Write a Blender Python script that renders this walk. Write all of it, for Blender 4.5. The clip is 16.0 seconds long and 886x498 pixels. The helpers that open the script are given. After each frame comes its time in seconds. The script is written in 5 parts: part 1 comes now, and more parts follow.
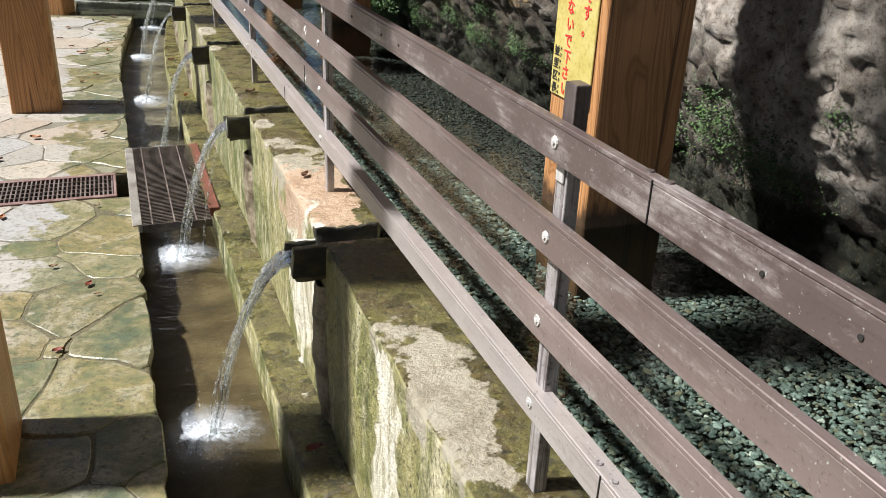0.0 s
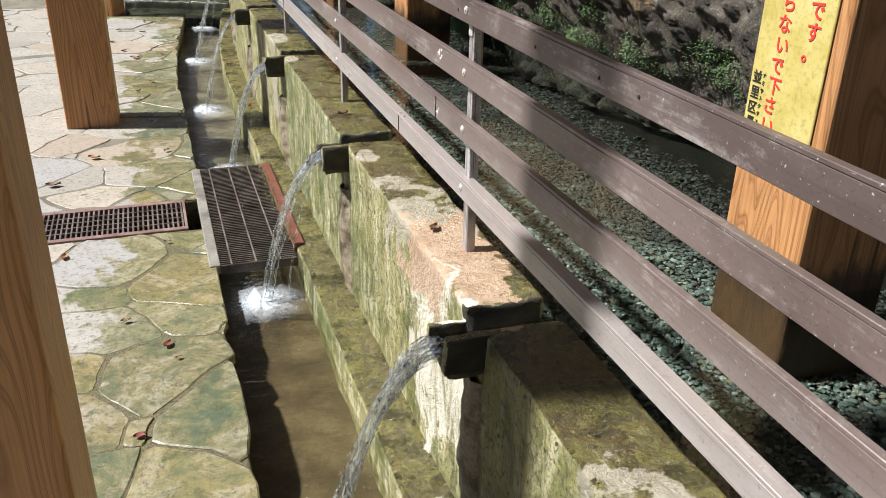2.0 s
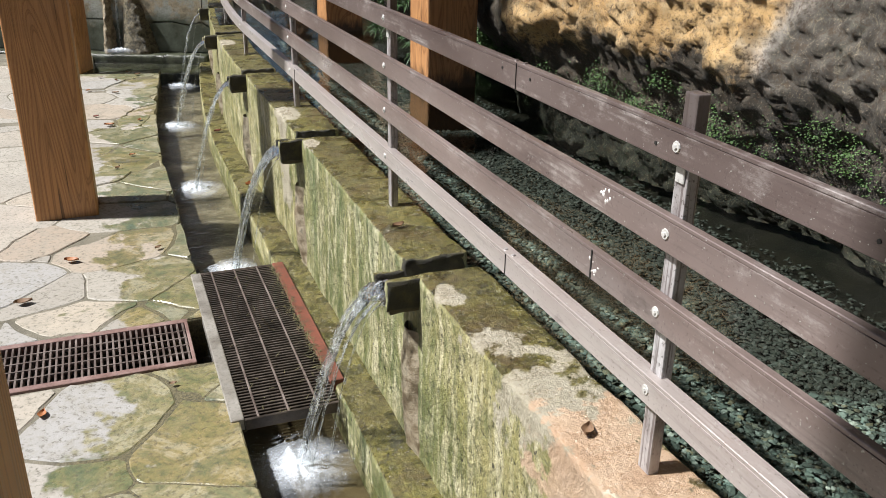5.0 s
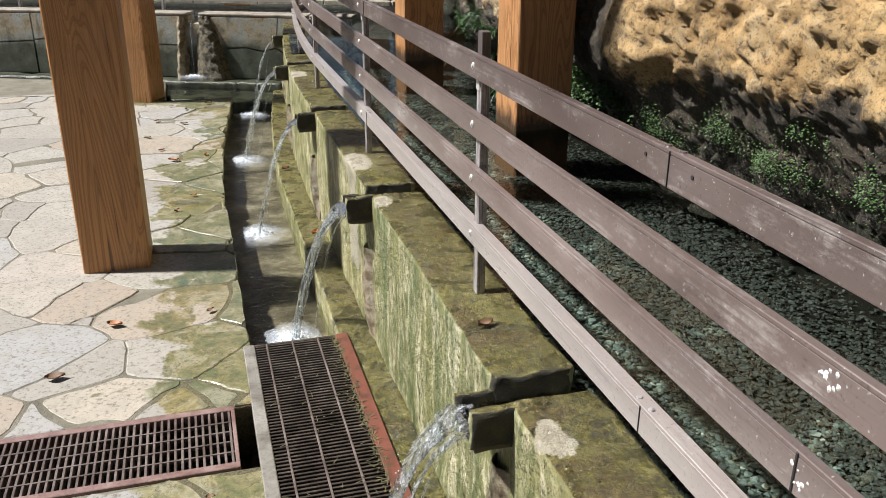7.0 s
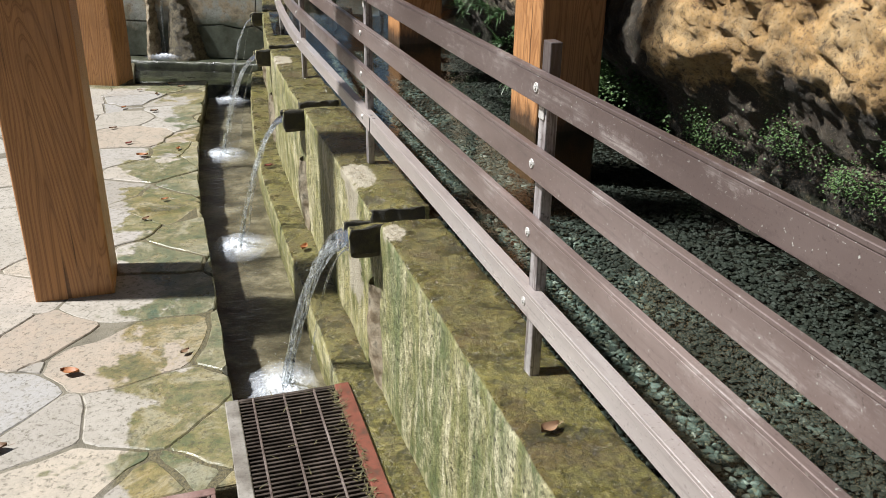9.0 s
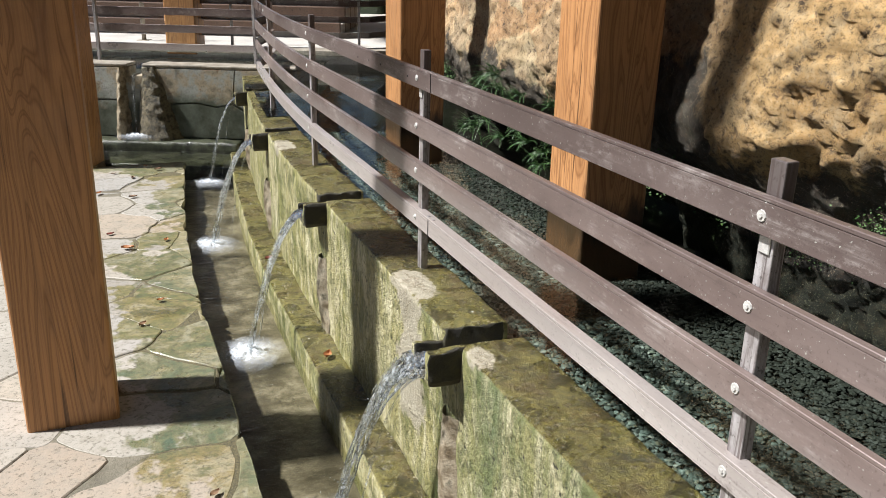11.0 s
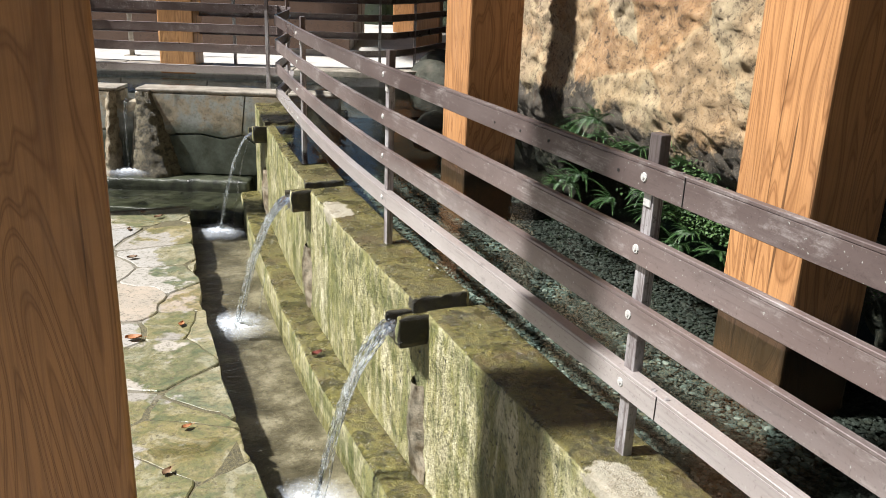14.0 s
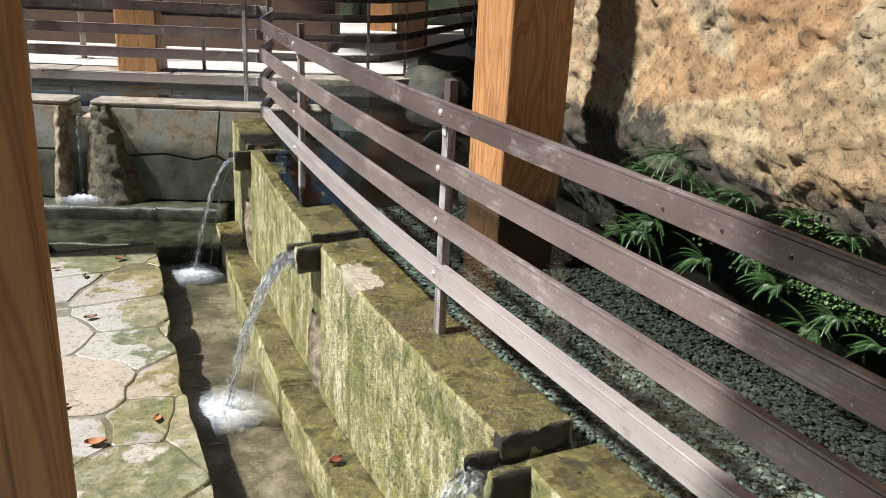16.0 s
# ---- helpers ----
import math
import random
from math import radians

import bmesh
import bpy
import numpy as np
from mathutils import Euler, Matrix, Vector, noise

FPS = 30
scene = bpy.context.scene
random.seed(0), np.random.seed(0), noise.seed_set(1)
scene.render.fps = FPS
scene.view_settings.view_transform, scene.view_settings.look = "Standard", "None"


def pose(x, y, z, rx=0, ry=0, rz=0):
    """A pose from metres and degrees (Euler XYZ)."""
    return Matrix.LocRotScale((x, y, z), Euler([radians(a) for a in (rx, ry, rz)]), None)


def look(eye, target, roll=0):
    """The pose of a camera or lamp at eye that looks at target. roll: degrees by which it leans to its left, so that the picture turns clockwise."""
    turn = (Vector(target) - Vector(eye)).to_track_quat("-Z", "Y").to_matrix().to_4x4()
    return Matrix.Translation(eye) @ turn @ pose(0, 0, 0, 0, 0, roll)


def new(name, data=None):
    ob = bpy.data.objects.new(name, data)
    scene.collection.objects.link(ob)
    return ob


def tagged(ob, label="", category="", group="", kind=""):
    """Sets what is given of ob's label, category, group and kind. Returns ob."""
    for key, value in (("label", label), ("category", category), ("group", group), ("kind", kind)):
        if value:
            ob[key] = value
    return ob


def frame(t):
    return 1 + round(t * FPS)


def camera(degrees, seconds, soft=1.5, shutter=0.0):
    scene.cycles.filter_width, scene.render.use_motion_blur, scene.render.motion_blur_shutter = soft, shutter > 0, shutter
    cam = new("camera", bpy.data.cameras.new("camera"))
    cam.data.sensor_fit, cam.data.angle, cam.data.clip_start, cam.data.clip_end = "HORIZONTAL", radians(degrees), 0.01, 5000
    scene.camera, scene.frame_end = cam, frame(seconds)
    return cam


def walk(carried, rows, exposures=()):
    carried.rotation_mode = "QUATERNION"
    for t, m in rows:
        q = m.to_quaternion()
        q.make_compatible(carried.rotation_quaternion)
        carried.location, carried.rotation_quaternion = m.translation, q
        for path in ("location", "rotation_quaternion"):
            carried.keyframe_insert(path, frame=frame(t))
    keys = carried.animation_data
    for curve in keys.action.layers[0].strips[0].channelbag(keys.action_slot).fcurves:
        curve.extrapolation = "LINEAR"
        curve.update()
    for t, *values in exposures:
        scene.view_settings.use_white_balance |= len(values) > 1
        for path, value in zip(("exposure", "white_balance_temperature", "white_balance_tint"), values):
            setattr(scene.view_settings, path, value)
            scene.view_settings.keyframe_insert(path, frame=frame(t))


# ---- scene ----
cam = camera(55.4, 16.0, soft=0.8)
METRES, EYE, TILT, LEAN, TURN = 5.2, 1.57, 0.0, 0.0, -23.7
PATH = [
    (0, (0.411, 0.305, 1.5), (1.08, 2.0, 0.676), 2.5),
    (0.5, (0.353, 0.45, 1.504), (1.01, 2.133, 0.647), 0.9),
    (1, (0.283, 0.616, 1.505), (0.933, 2.3, 0.644), 1.0),
    (1.5, (0.271, 0.747, 1.494), (0.885, 2.444, 0.632), 1.8),
    (2, (0.281, 0.91, 1.483), (0.874, 2.621, 0.633), 1.4),
    (2.5, (0.261, 1.038, 1.496), (0.867, 2.744, 0.647), 2.1),
    (3, (0.214, 1.197, 1.505), (0.897, 2.884, 0.677), 2.2),
    (3.5, (0.158, 1.329, 1.508), (0.864, 3.006, 0.678), 2.3),
    (4, (0.15, 1.445, 1.513), (0.825, 3.138, 0.69), 1.3),
    (4.2, (0.165, 1.514, 1.513), (0.833, 3.218, 0.707), 0.7),
    (6.3, (0.188, 2.03, 1.507), (0.879, 3.751, 0.757), 2.5),
    (6.5, (0.233, 2.101, 1.508), (0.889, 3.838, 0.766), 1.9),
    (7, (0.315, 2.254, 1.507), (0.838, 4.035, 0.764), 0.3),
    (7.5, (0.344, 2.382, 1.482), (0.795, 4.16, 0.686), 0.6),
    (8, (0.364, 2.579, 1.482), (0.878, 4.328, 0.66), 0.2),
    (8.5, (0.354, 2.749, 1.499), (0.942, 4.475, 0.678), 0.2),
    (9, (0.341, 2.821, 1.504), (0.908, 4.561, 0.697), 0.9),
    (9.2, (0.326, 2.864, 1.506), (0.897, 4.61, 0.716), 1.0),
    (11.3, (0.089, 3.403, 1.505), (0.804, 5.153, 0.852), 1.4),
    (11.5, (0.098, 3.496, 1.5), (0.802, 5.246, 0.835), 1.5),
    (12, (0.082, 3.698, 1.51), (0.752, 5.454, 0.827), 2.1),
    (12.5, (-0.005, 3.9, 1.512), (0.71, 5.641, 0.836), 1.1),
    (13, (-0.073, 4.06, 1.528), (0.706, 5.767, 0.836), 1.2),
    (13.5, (-0.038, 4.232, 1.529), (0.752, 5.939, 0.85), 2.0),
    (14, (-0.007, 4.386, 1.532), (0.765, 6.114, 0.885), 2.2),
    (14.5, (-0.024, 4.521, 1.529), (0.774, 6.24, 0.891), 2.1),
    (15, (-0.074, 4.739, 1.544), (0.781, 6.422, 0.885), 1.4),
    (15.5, (-0.043, 4.964, 1.524), (0.836, 6.627, 0.844), 1.7),
    (16, (0.028, 5.228, 1.532), (0.89, 6.908, 0.874), 2.8),
]
walk(cam, [(t, look(eye, target, roll)) for t, eye, target, roll in PATH], exposures=[(0.0, 0.65), (7.0, 0.54), (12.0, 0.65), (14.5, 0.77), (16.0, 0.69)])

# ---- light and exposure ----
SUN_EL, SUN_AZ = 53.0, -13.0   # degrees above the horizon; swing of the light towards +y
world = bpy.data.worlds.new("sky")
scene.world = world
world.use_nodes = True
wn = world.node_tree.nodes
sky = wn.new("ShaderNodeTexSky")
sky.sky_type = "NISHITA"
sky.sun_disc = False
sky.sun_elevation = radians(SUN_EL)
sky.sun_rotation = radians(270 - SUN_AZ)
wn["Background"].inputs["Strength"].default_value = 0.05
world.node_tree.links.new(sky.outputs[0], wn["Background"].inputs["Color"])
sun_data = bpy.data.lights.new("sun", "SUN")
sun_data.energy, sun_data.angle, sun_data.color = 7.0, radians(3.0), (0.975, 0.965, 0.95)
sun = new("sun", sun_data)
ce, se = math.cos(radians(SUN_EL)), math.sin(radians(SUN_EL))
ca, sa = math.cos(radians(SUN_AZ)), math.sin(radians(SUN_AZ))
sun.matrix_world = look((-8, 2, 9), (-8 + ce * ca, 2 + ce * sa, 9 - se))


# ---- materials ----
def material(name, rough=0.6, metal=0.0):
    m = bpy.data.materials.new(name)
    m.use_nodes = True
    b = m.node_tree.nodes["Principled BSDF"]
    b.inputs["Roughness"].default_value, b.inputs["Metallic"].default_value = rough, metal
    return m, m.node_tree.nodes, m.node_tree.links, b


def place_coords(nt, scale=(1, 1, 1), rot=(0, 0, 0), source="world"):
    """World coordinates (or the object's own), stretched."""
    mp = nt.nodes.new("ShaderNodeMapping")
    mp.inputs["Scale"].default_value = scale
    mp.inputs["Rotation"].default_value = [radians(a) for a in rot]
    if source == "world":
        g = nt.nodes.new("ShaderNodeNewGeometry")
        nt.links.new(g.outputs["Position"], mp.inputs["Vector"])
    else:
        g = nt.nodes.new("ShaderNodeTexCoord")
        nt.links.new(g.outputs["Object"], mp.inputs["Vector"])
    return mp.outputs[0]


def noise_tex(nt, vec, scale, detail=5, rough=0.6, distort=0.0):
    n = nt.nodes.new("ShaderNodeTexNoise")
    n.inputs["Scale"].default_value, n.inputs["Detail"].default_value = scale, detail
    n.inputs["Roughness"].default_value, n.inputs["Distortion"].default_value = rough, distort
    nt.links.new(vec, n.inputs["Vector"])
    return n.outputs["Fac"]


def ramp(nt, fac, stops):
    r = nt.nodes.new("ShaderNodeValToRGB")
    e = r.color_ramp.elements
    while len(e) < len(stops):
        e.new(0.5)
    for el, (p, c) in zip(e, stops):
        el.position = p
        el.color = (*c, 1) if isinstance(c, tuple) else (c, c, c, 1)
    nt.links.new(fac, r.inputs["Fac"])
    return r.outputs["Color"]


def mix(nt, fac, a, b, mode="MIX"):
    n = nt.nodes.new("ShaderNodeMix")
    n.data_type, n.blend_type = "RGBA", mode
    for s, v in ((n.inputs[0], fac), (n.inputs[6], a), (n.inputs[7], b)):
        if isinstance(v, (int, float)):
            s.default_value = v if s.name == "Factor" else (v, v, v, 1)
        elif isinstance(v, tuple):
            s.default_value = (*v, 1)
        else:
            nt.links.new(v, s)
    return n.outputs[2]


def calc(nt, op, a, b=0.0):
    n = nt.nodes.new("ShaderNodeMath")
    n.operation = op
    n.use_clamp = op in ("ADD", "MULTIPLY", "SUBTRACT")
    for s, v in zip(n.inputs, (a, b)):
        if isinstance(v, (int, float)):
            s.default_value = v
        else:
            nt.links.new(v, s)
    return n.outputs[0]


def bump(nt, bsdf, height, strength=0.4, dist=0.01):
    b = nt.nodes.new("ShaderNodeBump")
    b.inputs["Strength"].default_value, b.inputs["Distance"].default_value = strength, dist
    nt.links.new(height, b.inputs["Height"])
    nt.links.new(b.outputs[0], bsdf.inputs["Normal"])


def axis(nt, which):
    g = nt.nodes.new("ShaderNodeNewGeometry")
    s = nt.nodes.new("ShaderNodeSeparateXYZ")
    nt.links.new(g.outputs["Position"], s.inputs[0])
    return s.outputs[which]


def between(nt, value, lo, hi):
    n = nt.nodes.new("ShaderNodeMapRange")
    n.inputs["From Min"].default_value, n.inputs["From Max"].default_value = lo, hi
    nt.links.new(value, n.inputs["Value"])
    return n.outputs[0]


def rnd(nt):
    return nt.nodes.new("ShaderNodeObjectInfo").outputs["Random"]


def island(nt):
    return nt.nodes.new("ShaderNodeNewGeometry").outputs["Random Per Island"]


def calc_add(nt, a, b2):
    n = nt.nodes.new("ShaderNodeMath")
    n.operation = "ADD"
    nt.links.new(a, n.inputs[0])
    nt.links.new(b2, n.inputs[1])
    return n.outputs[0]


def make_wood(name, dark, light, along="z", wet=False):
    """Softwood with growth rings cut along the trunk, pores, knots and water stains."""
    m, n, l, b = material(name, 0.5)
    nt = m.node_tree
    shift = nt.nodes.new("ShaderNodeVectorMath")
    shift.operation = "ADD"
    tc = nt.nodes.new("ShaderNodeNewGeometry")
    l.new(tc.outputs["Position"], shift.inputs[0])
    off = nt.nodes.new("ShaderNodeCombineXYZ")
    l.new(calc2(nt, rnd(nt), 37.0), off.inputs[0])
    l.new(calc2(nt, rnd(nt), 19.0), off.inputs[2])
    l.new(off.outputs[0], shift.inputs[1])

    def stretched(sc):
        mp = nt.nodes.new("ShaderNodeMapping")
        mp.inputs["Scale"].default_value = sc
        l.new(shift.outputs[0], mp.inputs["Vector"])
        return mp.outputs[0]

    long1 = (1, 1, 0.10) if along == "z" else (1, 0.10, 1)
    long2 = (1, 1, 0.012) if along == "z" else (1, 0.012, 1)
    w = noise_tex(nt, stretched(long1), 5.5, 2, 0.4, 0.5)
    rings = nt.nodes.new("ShaderNodeMath")
    rings.operation = "SINE"
    l.new(calc2(nt, w, 190.0), rings.inputs[0])
    r01 = between(nt, rings.outputs[0], -1, 1)
    line = ramp(nt, r01, [(0.0, 0.0), (0.62, 0.05), (0.90, 0.72), (1.0, 0.35)])
    fine = noise_tex(nt, stretched(long2), 150, 5, 0.65)
    base = mix(nt, line, light, dark)
    base = mix(nt, calc(nt, "MULTIPLY", ramp(nt, fine, [(0.38, 1.0), (0.55, 0.0)]), 0.35), base, tuple(c * 0.7 for c in dark))
    crack = noise_tex(nt, stretched((1, 1, 0.02) if along == "z" else (1, 0.02, 1)), 38, 3, 0.5)
    base = mix(nt, ramp(nt, crack, [(0.66, 0.0), (0.70, 0.85)]), base, tuple(c * 0.3 for c in dark))
    stain = noise_tex(nt, place_coords(nt), 2.4, 7, 0.65)
    base = mix(nt, calc(nt, "MULTIPLY", ramp(nt, stain, [(0.45, 0.0), (0.72, 1.0)]), 0.4), base, tuple(c * 0.7 for c in dark))
    grey = noise_tex(nt, place_coords(nt, (1, 1, 0.5)), 7, 7, 0.7)
    base = mix(nt, calc(nt, "MULTIPLY", ramp(nt, grey, [(0.52, 0.0), (0.7, 1.0)]), 0.16), base, tuple(0.5 * c + 0.1 for c in light))
    if wet:
        # soaked, blackened foot with a ragged tide line
        tide = calc_add(nt, axis(nt, 2), calc2(nt, noise_tex(nt, place_coords(nt, (1, 1, 0.4)), 12, 6, 0.7), 0.22))
        base = mix(nt, ramp(nt, between(nt, tide, 0.6, 1.0), [(0.18, 0.9), (0.34, 0.0)]), base, (0.022, 0.014, 0.008))
    l.new(base, b.inputs["Base Color"])
    l.new(ramp(nt, fine, [(0.3, 0.38), (0.7, 0.62)]), b.inputs["Roughness"])
    bump(nt, b, mix(nt, 0.5, calc(nt, "SUBTRACT", 1.0, line), fine), 0.35, 0.004)
    return m


def calc2(nt, a, k):
    n = nt.nodes.new("ShaderNodeMath")
    n.operation = "MULTIPLY"
    n.inputs[1].default_value = k
    nt.links.new(a, n.inputs[0])
    return n.outputs[0]


WOOD = make_wood("stained cedar", (0.21, 0.088, 0.028), (0.46, 0.225, 0.084))
WOOD_WET = make_wood("stained cedar with soaked foot", (0.20, 0.082, 0.028), (0.46, 0.23, 0.092), "z", True)
WOOD_DARK = make_wood("weathered dark timber", (0.055, 0.03, 0.02), (0.12, 0.07, 0.045), "y")


def patch_mask(nt, yc, xc, zc, ry, rx, rz, wob_n):
    """A ragged patch round a place: 1 inside, 0 outside."""
    g = nt.nodes.new("ShaderNodeNewGeometry")
    a = nt.nodes.new("ShaderNodeVectorMath")
    a.operation = "SUBTRACT"
    a.inputs[1].default_value = (xc, yc, zc)
    nt.links.new(g.outputs["Position"], a.inputs[0])
    d = nt.nodes.new("ShaderNodeVectorMath")
    d.operation = "DIVIDE"
    d.inputs[1].default_value = (rx, ry, rz)
    nt.links.new(a.outputs[0], d.inputs[0])
    e = nt.nodes.new("ShaderNodeVectorMath")
    e.operation = "LENGTH"
    nt.links.new(d.outputs[0], e.inputs[0])
    t = calc_add(nt, e.outputs["Value"], calc2(nt, wob_n, 3.2))
    return ramp(nt, between(nt, t, 0.0, 4.6), [(0.515, 1.0), (0.535, 0.0)])


def make_moss_wall():
    """Cast concrete with algae, lime streaks and peeled render."""
    m, n, l, b = material("mossy concrete", 0.5)
    nt = m.node_tree
    wv = place_coords(nt)
    streak = noise_tex(nt, place_coords(nt, (1, 1, 0.24)), 11, 10, 0.76, 1.4)
    streak2 = noise_tex(nt, place_coords(nt, (1, 1, 0.16)), 5.5, 6, 0.65, 0.4)
    drip = noise_tex(nt, place_coords(nt, (1, 1, 0.16)), 24, 7, 0.75, 1.2)
    big = noise_tex(nt, wv, 2.2, 6, 0.65)
    mid = noise_tex(nt, wv, 9, 9, 0.72, 0.3)
    speck = noise_tex(nt, wv, 75, 5, 0.75)
    gran = noise_tex(nt, wv, 60, 7, 0.8)
    side = nt.nodes.new("ShaderNodeSeparateXYZ")
    l.new(nt.nodes.new("ShaderNodeNewGeometry").outputs["Normal"], side.inputs[0])
    upright = between(nt, calc(nt, "ABSOLUTE", side.outputs[2]), 0.75, 0.35)
    # upright face: yellow-green growth, deeper green in the dampest bay, cream lime curtains
    face = ramp(nt, big, [(0.32, (0.13, 0.14, 0.040)), (0.45, (0.25, 0.23, 0.076)), (0.55, (0.32, 0.28, 0.118)), (0.68, (0.16, 0.165, 0.055))])
    face = mix(nt, ramp(nt, mid, [(0.40, 0.85), (0.52, 0.0)]), face, (0.072, 0.088, 0.022))
    damp = ramp(nt, between(nt, axis(nt, 1), 3.3, 5.6), [(0.0, 0.15), (0.22, 1.0), (0.62, 1.0), (0.85, 0.2)])
    deep = ramp(nt, big, [(0.35, (0.036, 0.078, 0.030)), (0.6, (0.082, 0.125, 0.044))])
    face = mix(nt, calc(nt, "MULTIPLY", damp, ramp(nt, streak2, [(0.36, 1.0), (0.60, 0.25)])), face, deep)
    face = mix(nt, ramp(nt, streak2, [(0.58, 0.0), (0.70, 0.7)]), face, deep)
    lime = calc(nt, "MULTIPLY", ramp(nt, streak, [(0.47, 0.0), (0.60, 1.0)]), ramp(nt, gran, [(0.36, 0.25), (0.52, 1.0)]))
    lime = calc(nt, "MULTIPLY", lime, ramp(nt, streak2, [(0.36, 0.45), (0.52, 1.0)]))
    face = mix(nt, calc(nt, "MULTIPLY", lime, 0.85), face, ramp(nt, mid, [(0.35, (0.42, 0.36, 0.20)), (0.6, (0.66, 0.61, 0.44))]))
    crag = noise_tex(nt, place_coords(nt, (1, 1, 0.75)), 34, 10, 0.85, 0.7)
    face = mix(nt, ramp(nt, crag, [(0.38, 0.8), (0.47, 0.0)]), face, (0.058, 0.060, 0.020))
    face = mix(nt, ramp(nt, crag, [(0.54, 0.0), (0.66, 0.7)]), face, (0.44, 0.40, 0.20))
    face = mix(nt, ramp(nt, drip, [(0.32, 0.7), (0.42, 0.0)]), face, (0.050, 0.058, 0.020))
    face = mix(nt, ramp(nt, gran, [(0.37, 0.9), (0.47, 0.0)]), face, (0.034, 0.032, 0.014))
    # flat top: wet olive-brown film with darker and rustier blots
    crust = noise_tex(nt, wv, 26, 10, 0.82, 0.8)
    topc = ramp(nt, crust, [(0.34, (0.020, 0.020, 0.006)), (0.43, (0.072, 0.068, 0.015)), (0.52, (0.130, 0.115, 0.026)), (0.60, (0.190, 0.165, 0.050)), (0.70, (0.30, 0.27, 0.12))])
    topc = mix(nt, ramp(nt, big, [(0.40, 0.0), (0.56, 0.7)]), topc, ramp(nt, crust, [(0.38, (0.022, 0.020, 0.007)), (0.50, (0.075, 0.062, 0.017)), (0.66, (0.14, 0.115, 0.035))]))
    brown = noise_tex(nt, wv, 5, 8, 0.75)
    topc = mix(nt, ramp(nt, brown, [(0.50, 0.0), (0.62, 0.75)]), topc, (0.062, 0.038, 0.014))
    topc = mix(nt, ramp(nt, mid, [(0.40, 0.9), (0.50, 0.0)]), topc, (0.028, 0.026, 0.011))
    topc = mix(nt, ramp(nt, gran, [(0.55, 0.0), (0.66, 0.6)]), topc, (0.26, 0.225, 0.08))
    topc = mix(nt, ramp(nt, gran, [(0.39, 0.9), (0.48, 0.0)]), topc, (0.024, 0.020, 0.009))
    col = mix(nt, upright, topc, face)
    # bare concrete where the growth has been scraped or washed away
    pale = ramp(nt, mid, [(0.3, (0.24, 0.21, 0.155)), (0.5, (0.33, 0.295, 0.225)), (0.7, (0.39, 0.36, 0.29))])
    pink = ramp(nt, mid, [(0.3, (0.36, 0.23, 0.145)), (0.7, (0.47, 0.34, 0.235))])
    white = ramp(nt, streak, [(0.40, (0.28, 0.25, 0.15)), (0.5, (0.60, 0.56, 0.45)), (0.62, (0.72, 0.69, 0.60))])
    wn = noise_tex(nt, wv, 6.5, 8, 0.66)
    bare = None
    for mask, tone in ((patch_mask(nt, 2.86, 0.93, 0.57, 0.42, 0.15, 0.14, wn), pale), (patch_mask(nt, 2.72, 0.95, 0.58, 0.34, 0.13, 0.10, wn), pink), (patch_mask(nt, 1.62, 0.93, 0.57, 0.34, 0.11, 0.10, wn), pale), (patch_mask(nt, 2.68, 0.87, 0.34, 0.24, 0.05, 0.34, wn), white), (patch_mask(nt, 1.75, 0.86, 0.28, 0.10, 0.06, 0.45, wn), white), (patch_mask(nt, 2.78, 0.86, 0.50, 0.22, 0.05, 0.12, wn), pink),
                       (patch_mask(nt, 2.46, 0.86, 0.32, 0.05, 0.06, 0.30, wn), white), (patch_mask(nt, 5.42, 0.86, 0.36, 0.13, 0.06, 0.30, wn), pale), (patch_mask(nt, 5.50, 0.90, 0.57, 0.12, 0.07, 0.04, wn), pale), (patch_mask(nt, 7.55, 0.92, 0.57, 0.13, 0.07, 0.05, wn), pale), (patch_mask(nt, 3.52, 0.90, 0.57, 0.07, 0.05, 0.05, wn), pale), (patch_mask(nt, 5.0, 0.90, 0.57, 0.07, 0.05, 0.05, wn), pale)):
        col = mix(nt, calc(nt, "MULTIPLY", mask, 0.9), col, tone)
        bare = mask if bare is None else calc(nt, "MAXIMUM", bare, mask)
    grown = calc(nt, "SUBTRACT", 1.0, calc(nt, "MULTIPLY", bare, 0.8))
    col = mix(nt, calc(nt, "MULTIPLY", grown, ramp(nt, speck, [(0.30, 0.5), (0.38, 0.0)])), col, (0.05, 0.045, 0.025))
    col = mix(nt, calc(nt, "MULTIPLY", grown, ramp(nt, speck, [(0.60, 0.0), (0.68, 0.4)])), col, (0.34, 0.31, 0.15))
    dark = noise_tex(nt, wv, 17, 9, 0.8)
    col = mix(nt, calc(nt, "MULTIPLY", grown, ramp(nt, dark, [(0.58, 0.0), (0.66, 0.6)])), col, (0.028, 0.026, 0.012))
    holes = noise_tex(nt, wv, 46, 3, 0.6)
    col = mix(nt, calc(nt, "MULTIPLY", grown, ramp(nt, holes, [(0.31, 0.95), (0.37, 0.0)])), col, (0.012, 0.011, 0.006))
    # lime grown along the arrises, chipped and uneven
    arris = nt.nodes.new("ShaderNodeNewGeometry").outputs["Pointiness"]
    worn = calc_add(nt, arris, calc2(nt, gran, 0.10))
    col = mix(nt, ramp(nt, worn, [(0.585, 0.0), (0.635, 0.75)]), col, ramp(nt, speck, [(0.35, (0.26, 0.22, 0.11)), (0.6, (0.50, 0.46, 0.31))]))
    l.new(col, b.inputs["Base Color"])
